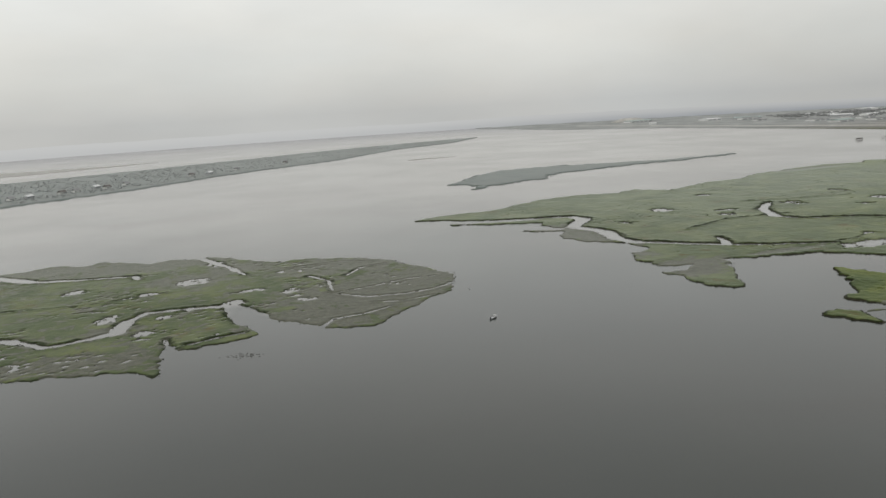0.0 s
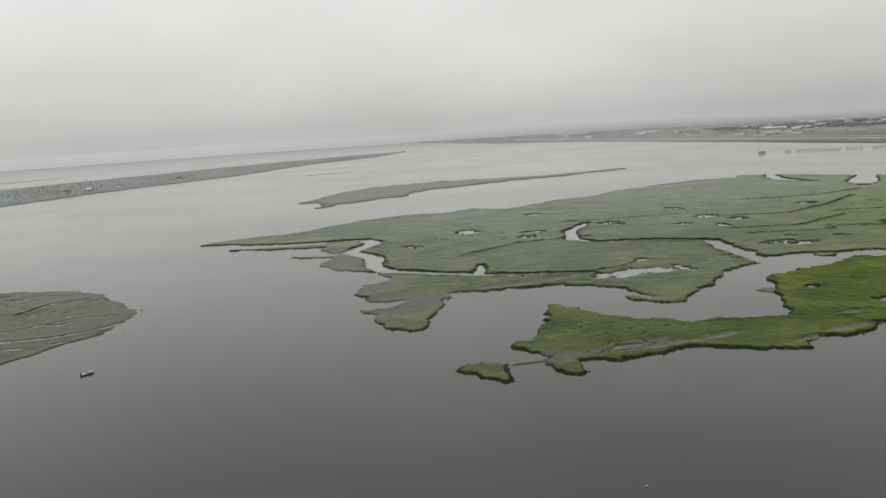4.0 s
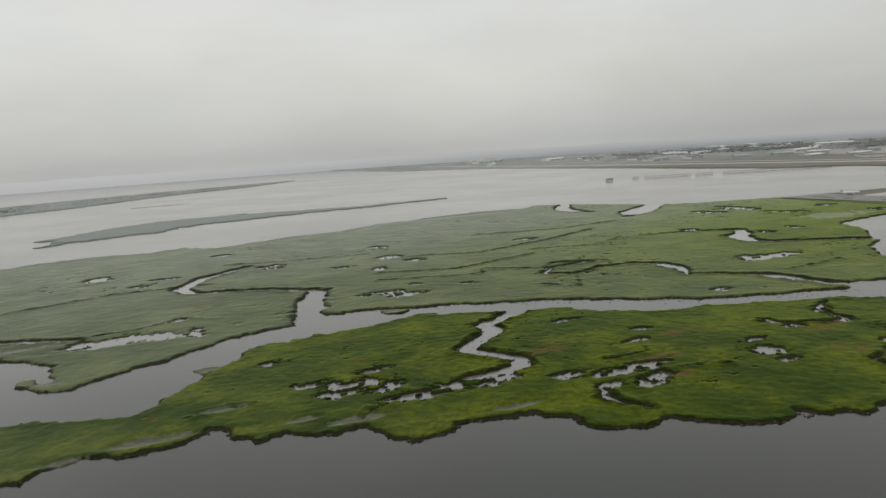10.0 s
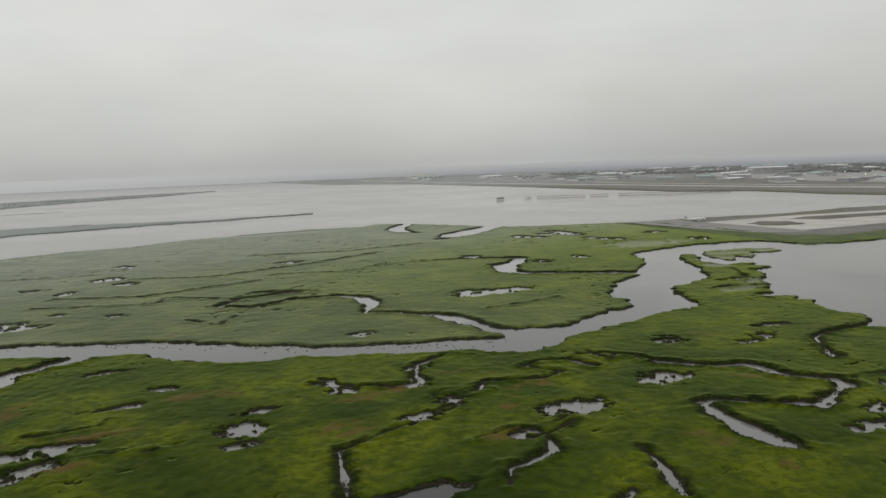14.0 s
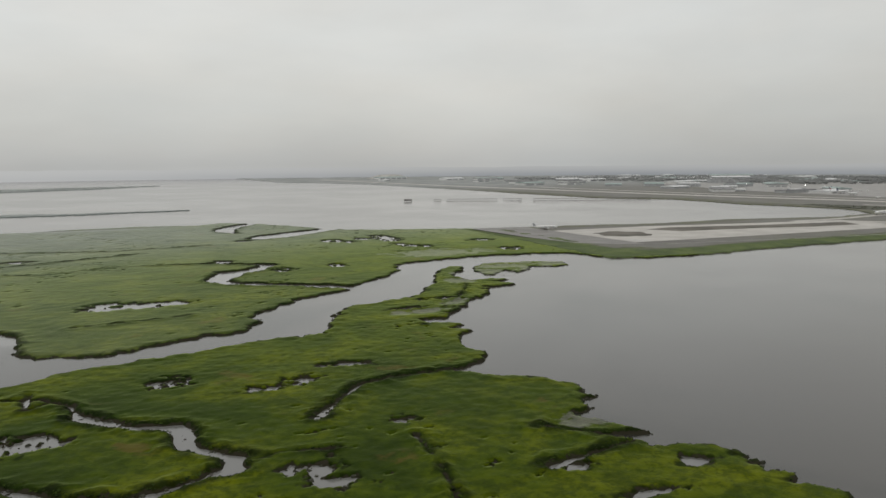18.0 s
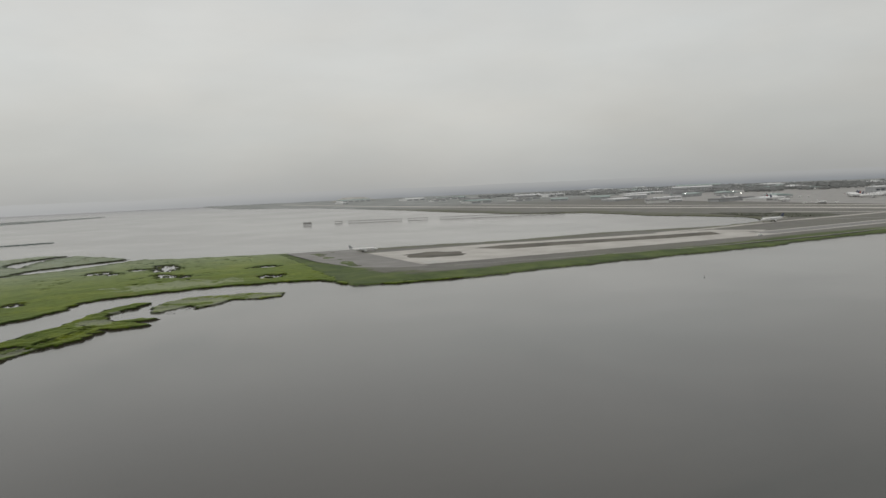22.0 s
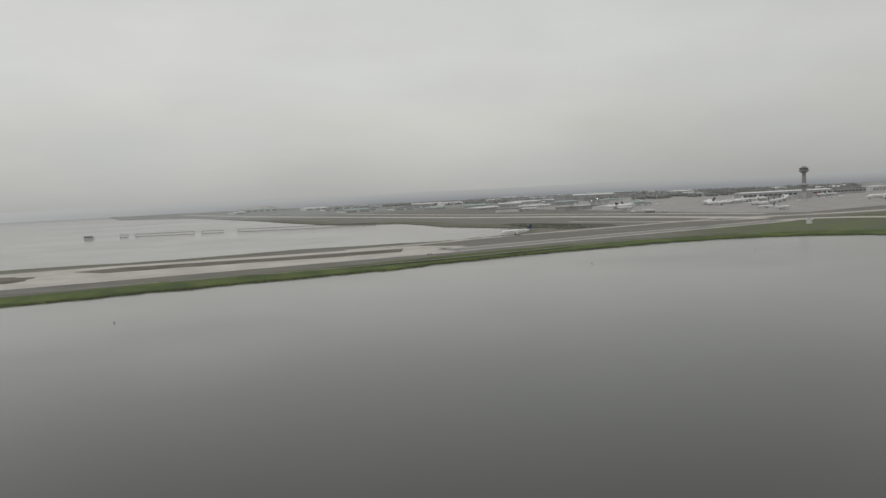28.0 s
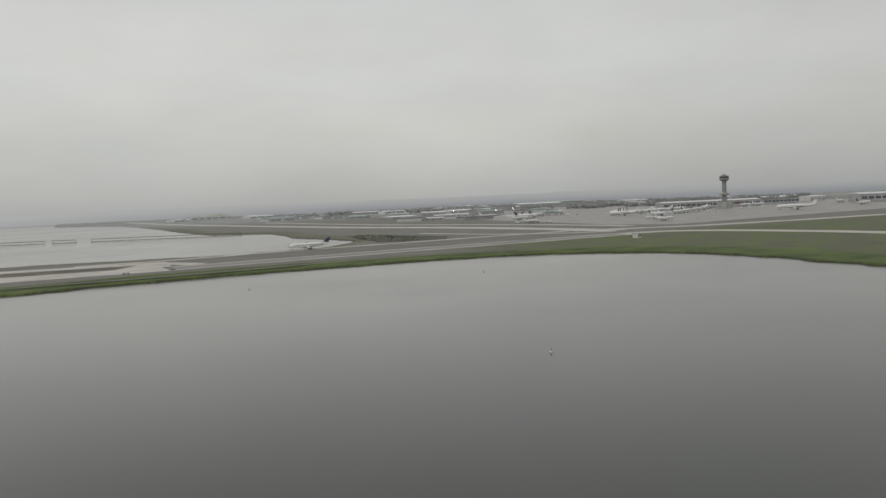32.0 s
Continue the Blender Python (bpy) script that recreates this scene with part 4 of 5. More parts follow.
def woods(name, spots, label, size=5.5, seed=1, leaf=None):
    """Far trees as one mass: each a short trunk and a loose heap of leaf clumps."""
    rnd = np.random.RandomState(seed)
    V, Fc = [], []
    for x, y, z in spots:
        h = size * rnd.uniform(0.6, 1.35)
        r = h * rnd.uniform(0.5, 0.9)
        n = len(V)
        V += [(x - 0.2, y, z - 0.3), (x + 0.2, y, z - 0.3), (x, y + 0.2, z - 0.3), (x, y, z + h * 0.6)]
        Fc += [(n, n + 1, n + 3), (n + 1, n + 2, n + 3), (n + 2, n, n + 3)]
        for k in range(9):
            c = np.array([x, y, z + h * 0.58]) + rnd.normal(0, 1, 3) * (r * 0.55, r * 0.55, h * 0.17)
            s = r * rnd.uniform(0.35, 0.7)
            o = rnd.normal(0, 1, (5, 3))
            o = o / np.linalg.norm(o, axis=1, keepdims=True) * s * rnd.uniform(0.6, 1.2, (5, 1))
            o[0], o[1] = (0, 0, s), (0, 0, -s * 0.6)
            ring = [(math.cos(a) * s * rnd.uniform(0.7, 1.2), math.sin(a) * s * rnd.uniform(0.7, 1.2), rnd.uniform(-0.25, 0.25) * s) for a in (0.3, 2.4, 4.4)]
            n = len(V)
            V += [tuple(c + o[0]), tuple(c + o[1])] + [tuple(c + np.array(q)) for q in ring]
            for a, b in ((2, 3), (3, 4), (4, 2)):
                Fc += [(n, n + a, n + b), (n + 1, n + b, n + a)]
    ob = part(name, (V, Fc), leaf or FOLIAGE)
    return tagged(ob, label, "woods", kind="stuff")


def scatter(outline, count, seed, z=1.2, gap=0.0):
    rnd = np.random.RandomState(seed)
    xs, ys = [p[0] for p in outline], [p[1] for p in outline]
    out = []
    while len(out) < count:
        x, y = rnd.uniform(min(xs), max(xs)), rnd.uniform(min(ys), max(ys))
        odd = False
        for (x0, y0), (x1, y1) in zip(outline, outline[1:] + outline[:1]):
            if (y0 > y) != (y1 > y) and x < x0 + (y - y0) * (x1 - x0) / (y1 - y0):
                odd = not odd
        if odd and noise.noise((x * 0.012, y * 0.012, seed)) > gap:
            out.append((x, y, z))
    return out


SPIT_IN = [(-380, 900), (-200, 1100), (-60, 1225), (100, 1400), (300, 1560), (500, 1815), (680, 1950), (800, 2100), (583, 2040), (300, 1900), (60, 1750), (-300, 1550), (-480, 1380)]
woods("spit_woods", scatter(SPIT_IN, 5200, 3, 0.8, -0.25), "grey-green trees and scrub covering the wooded spit", 1.05, 3)

# ---- airfield paving ----
P0 = G - 0.3
tagged(part("blast_pad", slab([(964, 550), (1009, 543), (1009, 394), (992, 400), (974, 420), (966, 470)], P0, G + 0.03), GRAVEL), "grey gravel blast pad at the runway end", "pavement", kind="structure")
tagged(part("runway_apron", slab([(1009, 502), (1009, 404), (1060, 402), (1275, 399), (1278, 470), (1180, 484), (1095, 500)], P0, G + 0.06), CONCRETE), "pale concrete paving at the runway end", "pavement", kind="structure")
RUNWAY_LINE = [(1272, 414), (1310, 416), (1400, 423), (1500, 426), (1560, 430)]
PAVED = (("runway", RUNWAY_LINE, 25, CONCRETE, "concrete runway with pale worn shoulders", 0.06),
         ("runway_centre", RUNWAY_LINE, 16, ASPHALT, "dark worn middle of the runway", 0.10),
         ("taxiway", [(1232, 480), (1283, 481), (1340, 491), (1400, 497), (1455, 500), (1510, 504), (1560, 506), (1584, 512)], 8, CONCRETE, "concrete taxiway beside the runway", 0.07),
         ("taxiway", [(1572, 503), (1604, 489), (1659, 463), (1747, 446), (1834, 437), (2000, 400), (2300, 300)], 15, CONCRETE, "pale concrete taxiway across the airfield", 0.08),
         ("taxiway", [(1555, 431), (1596, 424), (1616, 385), (1623, 338), (1624, 290), (1615, 100), (1600, -200)], 16, CONCRETE, "pale concrete taxiway leading off along the shore", 0.09),
         ("cross_runway", [(1586, 470), (1583, 568), (1562, 721), (1520, 900), (1473, 1246), (1440, 1500), (1410, 1900), (1380, 2500)], 24, CONCRETE, "long pale cross runway along the lagoon", 0.11),
         ("taxiway", [(1640, 520), (1632, 640), (1610, 760), (1580, 900), (1560, 1100), (1540, 1400)], 12, CONCRETE, "concrete taxiway beside the cross runway", 0.12),
         ("taxiway", [(1497, 617), (1506, 575), (1520, 524), (1549, 484), (1580, 462)], 7, CONCRETE, "narrow concrete taxiway curving round the lagoon head", 0.14),
         ("taxiway", [(1258, 470), (1275, 455), (1290, 430)], 12, CONCRETE, "short concrete link between taxiway and runway", 0.15),
         ("taxiway", [(1400, 490), (1440, 460), (1500, 430)], 6, ASPHALT, "asphalt link between taxiway and runway", 0.13),
         ("shore_track", [(1020, 386), (1110, 374), (1185, 366), (1260, 367), (1310, 371), (1350, 376), (1400, 372), (1450, 350)], 2.0, GRAVEL, "narrow gravel track along the shore", 0.05))
for name, line, width, mat, label, lift in PAVED:
    tagged(part(name, ribbon(line, width, P0, G + lift), mat), label, "pavement", kind="structure")
INFIELD = plain("dry_infield_grass", (0.165, 0.152, 0.126), 0.9, 0.45, 0.06)
for name, outline, label in (
        ("infield_grass", [(1038 + (19 + 3 * math.sin(2.1 * k)) * math.cos(k * 0.35), 455 + (20 + 3 * math.cos(1.7 * k)) * math.sin(k * 0.35)) for k in range(18)], "oval of dry grass inside the runway paving"),
        ("infield_grass", [(1076, 476), (1102, 482), (1141, 473), (1180, 464), (1224, 458), (1261, 454), (1250, 431), (1205, 433), (1167, 442), (1128, 448), (1090, 452)], "long strip of dry grass inside the runway paving")):
    g = part(name, slab(outline, P0, G + 0.14), INFIELD)
    tagged(g, label, "grass", kind="structure")
tagged(part("apron", slab([(1650, 560), (1672, 500), (2250, 560), (2420, 900), (2300, 1300), (1900, 1500), (1720, 1040)], P0, G + 0.05), APRON), "wide grey apron in front of the terminals", "pavement", kind="structure")
# painted stripes
for i in range(14):
    x = 1018 + i * 19
    part("centre_stripe", box(x, x + 9, 413.2, 414.0, G + 0.05, G + 0.075), MARKING, bpy.data.objects["runway_apron"])
for i in range(8):
    part("threshold_bar", box(1013, 1024, 404.5 + i * 2.3, 405.6 + i * 2.3, G + 0.05, G + 0.075), MARKING, bpy.data.objects["runway_apron"])

# the light pier across the lagoon, and its end platform
P_A, P_B = np.array((1093.0, 1011.0)), np.array((1397.0, 867.0))
P_LEN, P_TURN = np.linalg.norm(P_B - P_A), math.degrees(math.atan2(P_B[1] - P_A[1], P_B[0] - P_A[0]))
for s0, s1 in ((36, 46), (54, 124), (132, 158), (174, 336)):
    a = P_A + (P_B - P_A) * s0 / P_LEN
    pier = thing("light_pier", a[0], a[1], 0.0, P_TURN, "long timber approach-light pier standing on piles in the lagoon", "pier", "approach light piers")
    n = max(2, int((s1 - s0) / 14))
    part("deck", box(0, s1 - s0, -0.7, 0.7, 2.7, 3.2, 0.08), TIMBER, pier)
    # dark strip added in place of the deck's reflection on the water
    part("deck_reflection", box(0.1, s1 - s0 - 0.1, -0.85, -0.62, 0.12, 0.5), TIMBER, pier, "strip at the waterline standing in for the deck's reflection")
    for i in range(n + 1):
        x = 0.3 + (s1 - s0 - 0.6) * i / n
        for side in (-0.5, 0.5):
            part("pile", tube(x, side, -1.5, 2.75, 0.09, 0.07, 6), TIMBER, pier)
        lamp = part("light_post", tube(x, 0, 3.15, 3.6, 0.05, 0.04, 6), STEEL, pier)
        part("light_head", tube(x, 0, 3.6, 3.75, 0.1, 0.08, 8), GREY_METAL, lamp)
stand = thing("pier_platform", 1093, 1011, 0.0, P_TURN, "weathered timber platform with a louvred screen on piles in the lagoon", "platform")
part("deck", box(-5.5, 5.5, -2.5, 2.5, 1.3, 1.7, 0.1), TIMBER, stand)
for x in (-5, -2.5, 0, 2.5, 5):
    for y in (-2.1, 2.1):
        part("pile", tube(x, y, -1.5, 3.7 if y < 0 else 1.5, 0.2, 0.18, 7), TIMBER, stand)
for k in range(3):
    part("board", box(-5.4, 5.4, -2.25, -1.98, 1.9 + 0.6 * k, 2.3 + 0.6 * k), TIMBER, stand)


# ---- airliners ----
def airliner(x, y, turn, length, tail, label, group=""):
    """Nose towards +x of the thing; wheels on the ground."""
    L, R = length, length * 0.05
    ob = thing("airliner", x, y, G + 0.1, turn, label, "airplane", group)
    zc = R * 1.95
    rings = []
    for u, k, dz in ((0.0, 0.06, 0.45), (0.06, 0.32, 0.38), (0.16, 0.72, 0.18), (0.28, 0.97, 0.02), (0.4, 1, 0), (0.8, 1, 0), (0.9, 0.9, -0.03), (0.955, 0.66, -0.12), (0.985, 0.38, -0.2), (1.0, 0.08, -0.24)):
        rings.append([(L * (u - 0.5), R * k * math.cos(2 * math.pi * i / 14), zc + R * dz + R * k * math.sin(2 * math.pi * i / 14)) for i in range(14)])
    body = part("fuselage", loft(rings), WHITE, ob, flat=False)
    for side in (-1, 1):
        part("window_row", box(-L * 0.26, L * 0.36, side * R * 1.005 - 0.03, side * R * 1.005 + 0.03, zc + R * 0.12, zc + R * 0.27), DARK_GLASS, body)
        s = side
        prof = lambda x0, x1, y, z, t: [(x0, y, z), ((x0 + x1) / 2, y, z + t), (x1, y, z), ((x0 + x1) / 2, y, z - t)]
        part("wing", loft([prof(-L * 0.07, L * 0.12, s * R * 0.5, zc - R * 0.55, R * 0.16), prof(-L * 0.085, L * 0.035, s * L * 0.17, zc - R * 0.25, R * 0.1),
                           prof(-L * 0.14, -L * 0.105, s * L * 0.47, zc + R * 0.35, R * 0.03)]), PALE_METAL, ob)
        part("winglet", loft([prof(-L * 0.14, -L * 0.108, s * L * 0.47, zc + R * 0.33, R * 0.03), prof(-L * 0.155, -L * 0.14, s * L * 0.485, zc + R * 1.2, R * 0.02)]), tail, ob)
        part("tailplane", loft([prof(-L * 0.48, -L * 0.39, s * R * 0.2, zc + R * 0.4, R * 0.07), prof(-L * 0.5, -L * 0.465, s * L * 0.17, zc + R * 0.65, R * 0.03)]), PALE_METAL, ob)
        cowl = part("engine", loft([[(L * 0.11 - L * 0.1 * u, s * L * 0.155 + R * 0.5 * k * math.cos(2 * math.pi * i / 12), zc - R * 0.95 + R * 0.5 * k * math.sin(2 * math.pi * i / 12)) for i in range(12)]
                                    for u, k in ((0, 0.86), (0.12, 1), (0.55, 0.98), (1, 0.6))]), WHITE, ob, flat=False)
        part("fan", loft([[(L * 0.111 + 0.02 * u, s * L * 0.155 + R * 0.4 * math.cos(2 * math.pi * i / 12), zc - R * 0.95 + R * 0.4 * math.sin(2 * math.pi * i / 12)) for i in range(12)] for u in (0, 1)]), RUBBER, cowl)
        leg = part("main_gear", tube(-L * 0.035, s * L * 0.065, R * 0.3, zc - R * 0.5, R * 0.09, n=8), STEEL, ob)
        part("wheel", loft([[(-L * 0.035 + R * 0.33 * math.cos(a), s * L * 0.065 + d, R * 0.33 + R * 0.33 * math.sin(a)) for a in [2 * math.pi * i / 12 for i in range(12)]] for d in (-R * 0.25, R * 0.25)]), RUBBER, leg)
    leg = part("nose_gear", tube(L * 0.40, 0, R * 0.22, zc - R * 0.8, R * 0.07, n=8), STEEL, ob)
    part("wheel", loft([[(L * 0.40 + R * 0.24 * math.cos(a), d, R * 0.24 + R * 0.24 * math.sin(a)) for a in [2 * math.pi * i / 12 for i in range(12)]] for d in (-R * 0.15, R * 0.15)]), RUBBER, leg)
    part("fin", loft([[(-L * 0.475, -R * 0.1, zc + R * 0.7), (-L * 0.34, -R * 0.1, zc + R * 0.9), (-L * 0.34, R * 0.1, zc + R * 0.9), (-L * 0.475, R * 0.1, zc + R * 0.7)],
                      [(-L * 0.515, -R * 0.03, zc + R * 3.0), (-L * 0.455, -R * 0.03, zc + R * 3.0), (-L * 0.455, R * 0.03, zc + R * 3.0), (-L * 0.515, R * 0.03, zc + R * 3.0)]]), tail, ob)
    part("cockpit_window", box(L * 0.455, L * 0.475, -R * 0.5, R * 0.5, zc + R * 0.28, zc + R * 0.5), DARK_GLASS, body)
    return ob


airliner(1010, 515, -14, 20, GREY_METAL, "white airliner with a grey tail waiting at the runway end")
airliner(1366, 495, 184, 28, DARK_BLUE, "long white airliner with a dark tail taxiing beside the lagoon")
STAND = "airliners parked at the terminals"
for x, y, turn, length, tail in ((1950, 622, 142, 42, WHITE), (2085, 640, 8, 32, DARK_BLUE), (1828, 782, 70, 26, DARK_BLUE), (1846, 800, 68, 26, RED), (1864, 816, 66, 26, DARK_BLUE), (1884, 834, 64, 26, DARK_BLUE),
                                 (1870, 770, 15, 32, WHITE), (1812, 690, 20, 22, TEAL), (1852, 700, 25, 24, DARK_BLUE), (1886, 722, 25, 24, DARK_BLUE), (1925, 748, 25, 24, RED), (1962, 776, 30, 24, DARK_BLUE),
                                 (1998, 806, 60, 26, DARK_BLUE), (2034, 838, 60, 26, TEAL), (1740, 608, 100, 16, TEAL), (2100, 812, 10, 30, WHITE), (1735, 836, 10, 28, DARK_BLUE), (1765, 875, 15, 24, RED),
                                 (1792, 900, 15, 24, DARK_BLUE), (1735, 925, 5, 28, WHITE), (1838, 950, 70, 22, DARK_BLUE), (1652, 690, 15, 18, WHITE), (2190, 752, 20, 30, WHITE), (1812, 745, 150, 34, WHITE), (1862, 776, 160, 34, WHITE), (1786, 655, 20, 26, WHITE), (1712, 562, 10, 20, WHITE), (1910, 796, 150, 26, WHITE),
                                 (1945, 800, 20, 26, DARK_BLUE), (1975, 830, 30, 24, WHITE), (2062, 800, 15, 26, RED), (1700, 792, 10, 22, WHITE), (1870, 985, 40, 22, DARK_BLUE), (1905, 1010, 40, 22, WHITE)):
    airliner(x, y, turn, length * (1.3 if length < 29 else 1), tail, "white parked airliner with a %s tail on the apron" % {"dark_blue_paint": "dark blue", "white_paint": "white", "red_paint": "red", "teal_paint": "teal"}[tail.name], STAND)


# ---- buildings ----
def building(name, x, y, turn, w, d, h, wall, roof, label, category="building", group="", style="flat", bays=6):
    ob = thing(name, x, y, G - 0.1, turn, label, category, group)
    part("wall", box(-w / 2, w / 2, -d / 2, d / 2, 0, h), wall, ob)
    if style == "arched":
        n = 10
        prof = [(-w / 2 - 0.6, -d / 2 - 0.4, h - 0.1)] + [(-w / 2 - 0.6, -math.cos(math.pi * i / n) * (d / 2 + 0.4), h + 0.15 * d * math.sin(math.pi * i / n)) for i in range(n + 1)] + [(-w / 2 - 0.6, d / 2 + 0.4, h - 0.1)]
        part("roof", loft([prof, [(-p[0], p[1], p[2]) for p in prof]]), roof, ob)
    elif style == "gable":
        prof = [(-w / 2 - 0.3, -d / 2 - 0.3, h - 0.15), (-w / 2 - 0.3, 0, h + d * 0.32), (-w / 2 - 0.3, d / 2 + 0.3, h - 0.15)]
        part("roof", loft([prof, [(-p[0], p[1], p[2]) for p in prof]]), roof, ob)
    elif roof != GREY_ROOF:
        prof = [(-w / 2 - 0.5, -d / 2 - 0.5, h), (-w / 2 - 0.5, -d / 2 - 0.5, h + 0.6), (-w / 2 - 0.5, 0, h + 0.6 + d * 0.055), (-w / 2 - 0.5, d / 2 + 0.5, h + 0.6), (-w / 2 - 0.5, d / 2 + 0.5, h)]
        part("roof", loft([prof, [(-p[0], p[1], p[2]) for p in prof]]), roof, ob)
        for k in range(max(1, int(w / 30))):
            u = -w / 2 + (k + 0.5) * w / max(1, int(w / 30))
            part("roof_unit", box(u - 0.9, u + 0.9, -0.8, 0.8, h + 0.3 + d * 0.055, h + 1.3 + d * 0.055, 0.1), GREY_METAL, ob)
    else:
        part("roof", box(-w / 2 - 0.5, w / 2 + 0.5, -d / 2 - 0.5, d / 2 + 0.5, h, h + 1.2, 0.15), roof, ob)
        for k in range(max(1, int(w / 30))):
            u = -w / 2 + (k + 0.5) * w / max(1, int(w / 30))
            part("roof_unit", box(u - 2, u + 2, -1.5, 1.5, h + 1.2, h + 2.6, 0.1), GREY_METAL, ob)
    for k in range(bays):
        u0, u1 = -w / 2 + w * (k + 0.12) / bays, -w / 2 + w * (k + 0.88) / bays
        if category in ("warehouse", "hangar", "shed"):
            part("loading_door", box(u0, u1, -d / 2 - 0.12, -d / 2 + 0.1, 0.05, h * 0.7), DOOR_METAL, ob)
        else:
            part("window", box(u0, u1, -d / 2 - 0.12, -d / 2 + 0.1, h * 0.42, h * 0.72), DARK_GLASS, ob)
    return ob


building("terminal", 2056, 862, -14, 150, 24, 9, GREY_WALL, WHITE_ROOF, "long low airport terminal with a pale roof and dark glass front", "terminal", bays=18)
building("terminal", 2190, 860, -12, 60, 24, 8, GREY_WALL, GREY_ROOF, "grey airport terminal wing with a grey roof", "terminal", bays=9)
building("terminal", 2245, 700, -24, 130, 30, 11, GREY_WALL, WHITE_ROOF, "dark glazed airport terminal with a pale roof", "terminal", bays=14)
for x, y, w, d, h, wall, roof, label in (
        (1880, 1820, 56, 30, 5, GREY_WALL, WHITE_ROOF, "long grey hangar with a white flat roof"), (1802, 1250, 42, 26, 6, GREY_WALL, WHITE_ROOF, "dark grey hangar with a white flat roof"),
        (1685, 1008, 36, 16, 2.6, PALE_WALL, WHITE_ROOF, "low pale service shed beside the apron"), (2028, 1400, 50, 40, 9, GREY_WALL, GREY_ROOF, "tall grey maintenance hangar with a grey roof"),
        (1834, 1165, 15, 14, 8, GREY_WALL, GREY_ROOF, "dark grey boxy hangar block"), (2215, 1560, 95, 40, 9, GREY_WALL, WHITE_ROOF, "very long grey hangar with a pale roof"),
        (2320, 1570, 46, 30, 10, GREY_WALL, GREY_ROOF, "grey hangar behind the cargo sheds"), (1760, 1120, 30, 18, 3, GREY_WALL, WHITE_ROOF, "low grey shed with a white roof"),
        (2033, 1478, 40, 22, 4, PALE_WALL, WHITE_ROOF, "low pale shed with a broad white roof"), (2090, 1440, 34, 20, 3.6, PALE_WALL, WHITE_ROOF, "low pale shed with a broad white roof"),
        (2414, 1760, 120, 40, 9, PALE_WALL, GREEN_ROOF, "very long pale hangar with a pale green roof"), (1792, 1130, 30, 16, 3.2, PALE_WALL, WHITE_ROOF, "low pale shed with a white roof"),
        (1905, 1120, 34, 20, 4, PALE_WALL, GREY_ROOF, "low pale shed with a grey roof")):
    building("hangar" if h > 4 else "service_shed", x, y, math.degrees(math.atan2(y, x - 1190)) - 90, w, d, h, wall, roof, label, "hangar" if h > 4 else "shed", bays=max(2, int(w / 9)))
building("warehouse", 2320, 905, 10, 44, 22, 7, PALE_WALL, WHITE_ROOF, "pale cargo shed behind the terminals", "warehouse", bays=4)
rnd = np.random.RandomState(11)
SHEDS = "cargo sheds of the airport"
walls, roofs = (GREY_WALL, PALE_WALL, WHITE), (WHITE_ROOF, GREY_ROOF, WHITE_ROOF, GREEN_ROOF)
spots = [(1600, 1540, 60), (1790, 1640, 60), (1660, 1010, 60), (1720, 910, 80), (1740, 870, 40), (1708, 1180, 50), (1867, 1180, 60), (1664, 1680, 70), (1920, 1850, 60), (1480, 2180, 50), (1600, 2450, 110), (1940, 1430, 70)]
while len(spots) < 62:
    x, y = rnd.uniform(1640, 2700), rnd.uniform(900, 2200)
    if y > 860 + 0.3 * (x - 1640) and all(abs(x - p[0]) + abs(y - p[1]) > 62 for p in spots) and not (1840 < x < 2110 and 760 < y < 1200):
        spots.append((x, y, rnd.uniform(30, 85)))
for i, (x, y, w) in enumerate(spots):
    wall, roof = walls[rnd.randint(3)], roofs[rnd.randint(4)]
    tone = {"white_membrane_roof": "white", "grey_gravel_roof": "grey", "pale_green_metal_roof": "pale green"}[roof.name]
    skin = {"grey_cladding": "grey", "pale_cladding": "pale", "white_paint": "white"}[wall.name]
    building("warehouse", x, y, rnd.choice([-35, 8, 12, 15, 55]), w, rnd.uniform(18, 40), rnd.uniform(2.8, 5.5), wall, roof, "%s cargo shed with a flat %s roof" % (skin, tone), "warehouse", SHEDS, bays=max(2, int(w / 22)))

# pale spoil heap far beyond the lagoon
heap = thing("spoil_heap", 1632, 2552, G - 0.5, 20, "broad pale heap of sand and spoil beyond the airfield", "sand heap")
part("mound", turned([(92, 0), (78, 4), (58, 9), (44, 12.5), (22, 14), (1, 14.4)], 28), plain("pale_spoil", (0.46, 0.45, 0.42), 0.9, 0.25, 0.03), heap, flat=False)
heap.scale = (1.0, 0.6, 1.0)

# control tower
TOWER_WALL = plain("weathered_tower_concrete", (0.33, 0.33, 0.325), 0.8, 0.2, 0.2)
tower = thing("control_tower", 2013, 788, G - 0.1, 20, "tall grey concrete airport control tower with a flared dark cab", "control tower")
part("base", box(-9, 9, -7, 7, 0, 8, 0.4), CAST, tower)
part("shaft", turned([(3.4, 0), (3.0, 18), (2.7, 34), (3.4, 36.5)], 12), TOWER_WALL, tower)
part("platform", turned([(3.2, 17.6), (6.6, 18.6), (6.6, 20.2), (3.2, 20.8)], 16), CAST, tower, "ring platform half way up")
part("cab_base", turned([(3.0, 35.5), (6.6, 38.4), (6.8, 39.6), (5.6, 39.9)], 14), TOWER_WALL, tower)
cab = part("cab", turned([(5.2, 39.9), (6.0, 42.2), (5.2, 42.3)], 12), DARK_GLASS, tower)
for i in range(12):
    a = 2 * math.pi * (i + 0.5) / 12
    part("mullion", tube(5.75 * math.cos(a), 5.75 * math.sin(a), 39.8, 42.3, 0.1, 0.1, 5), GREY_METAL, cab)
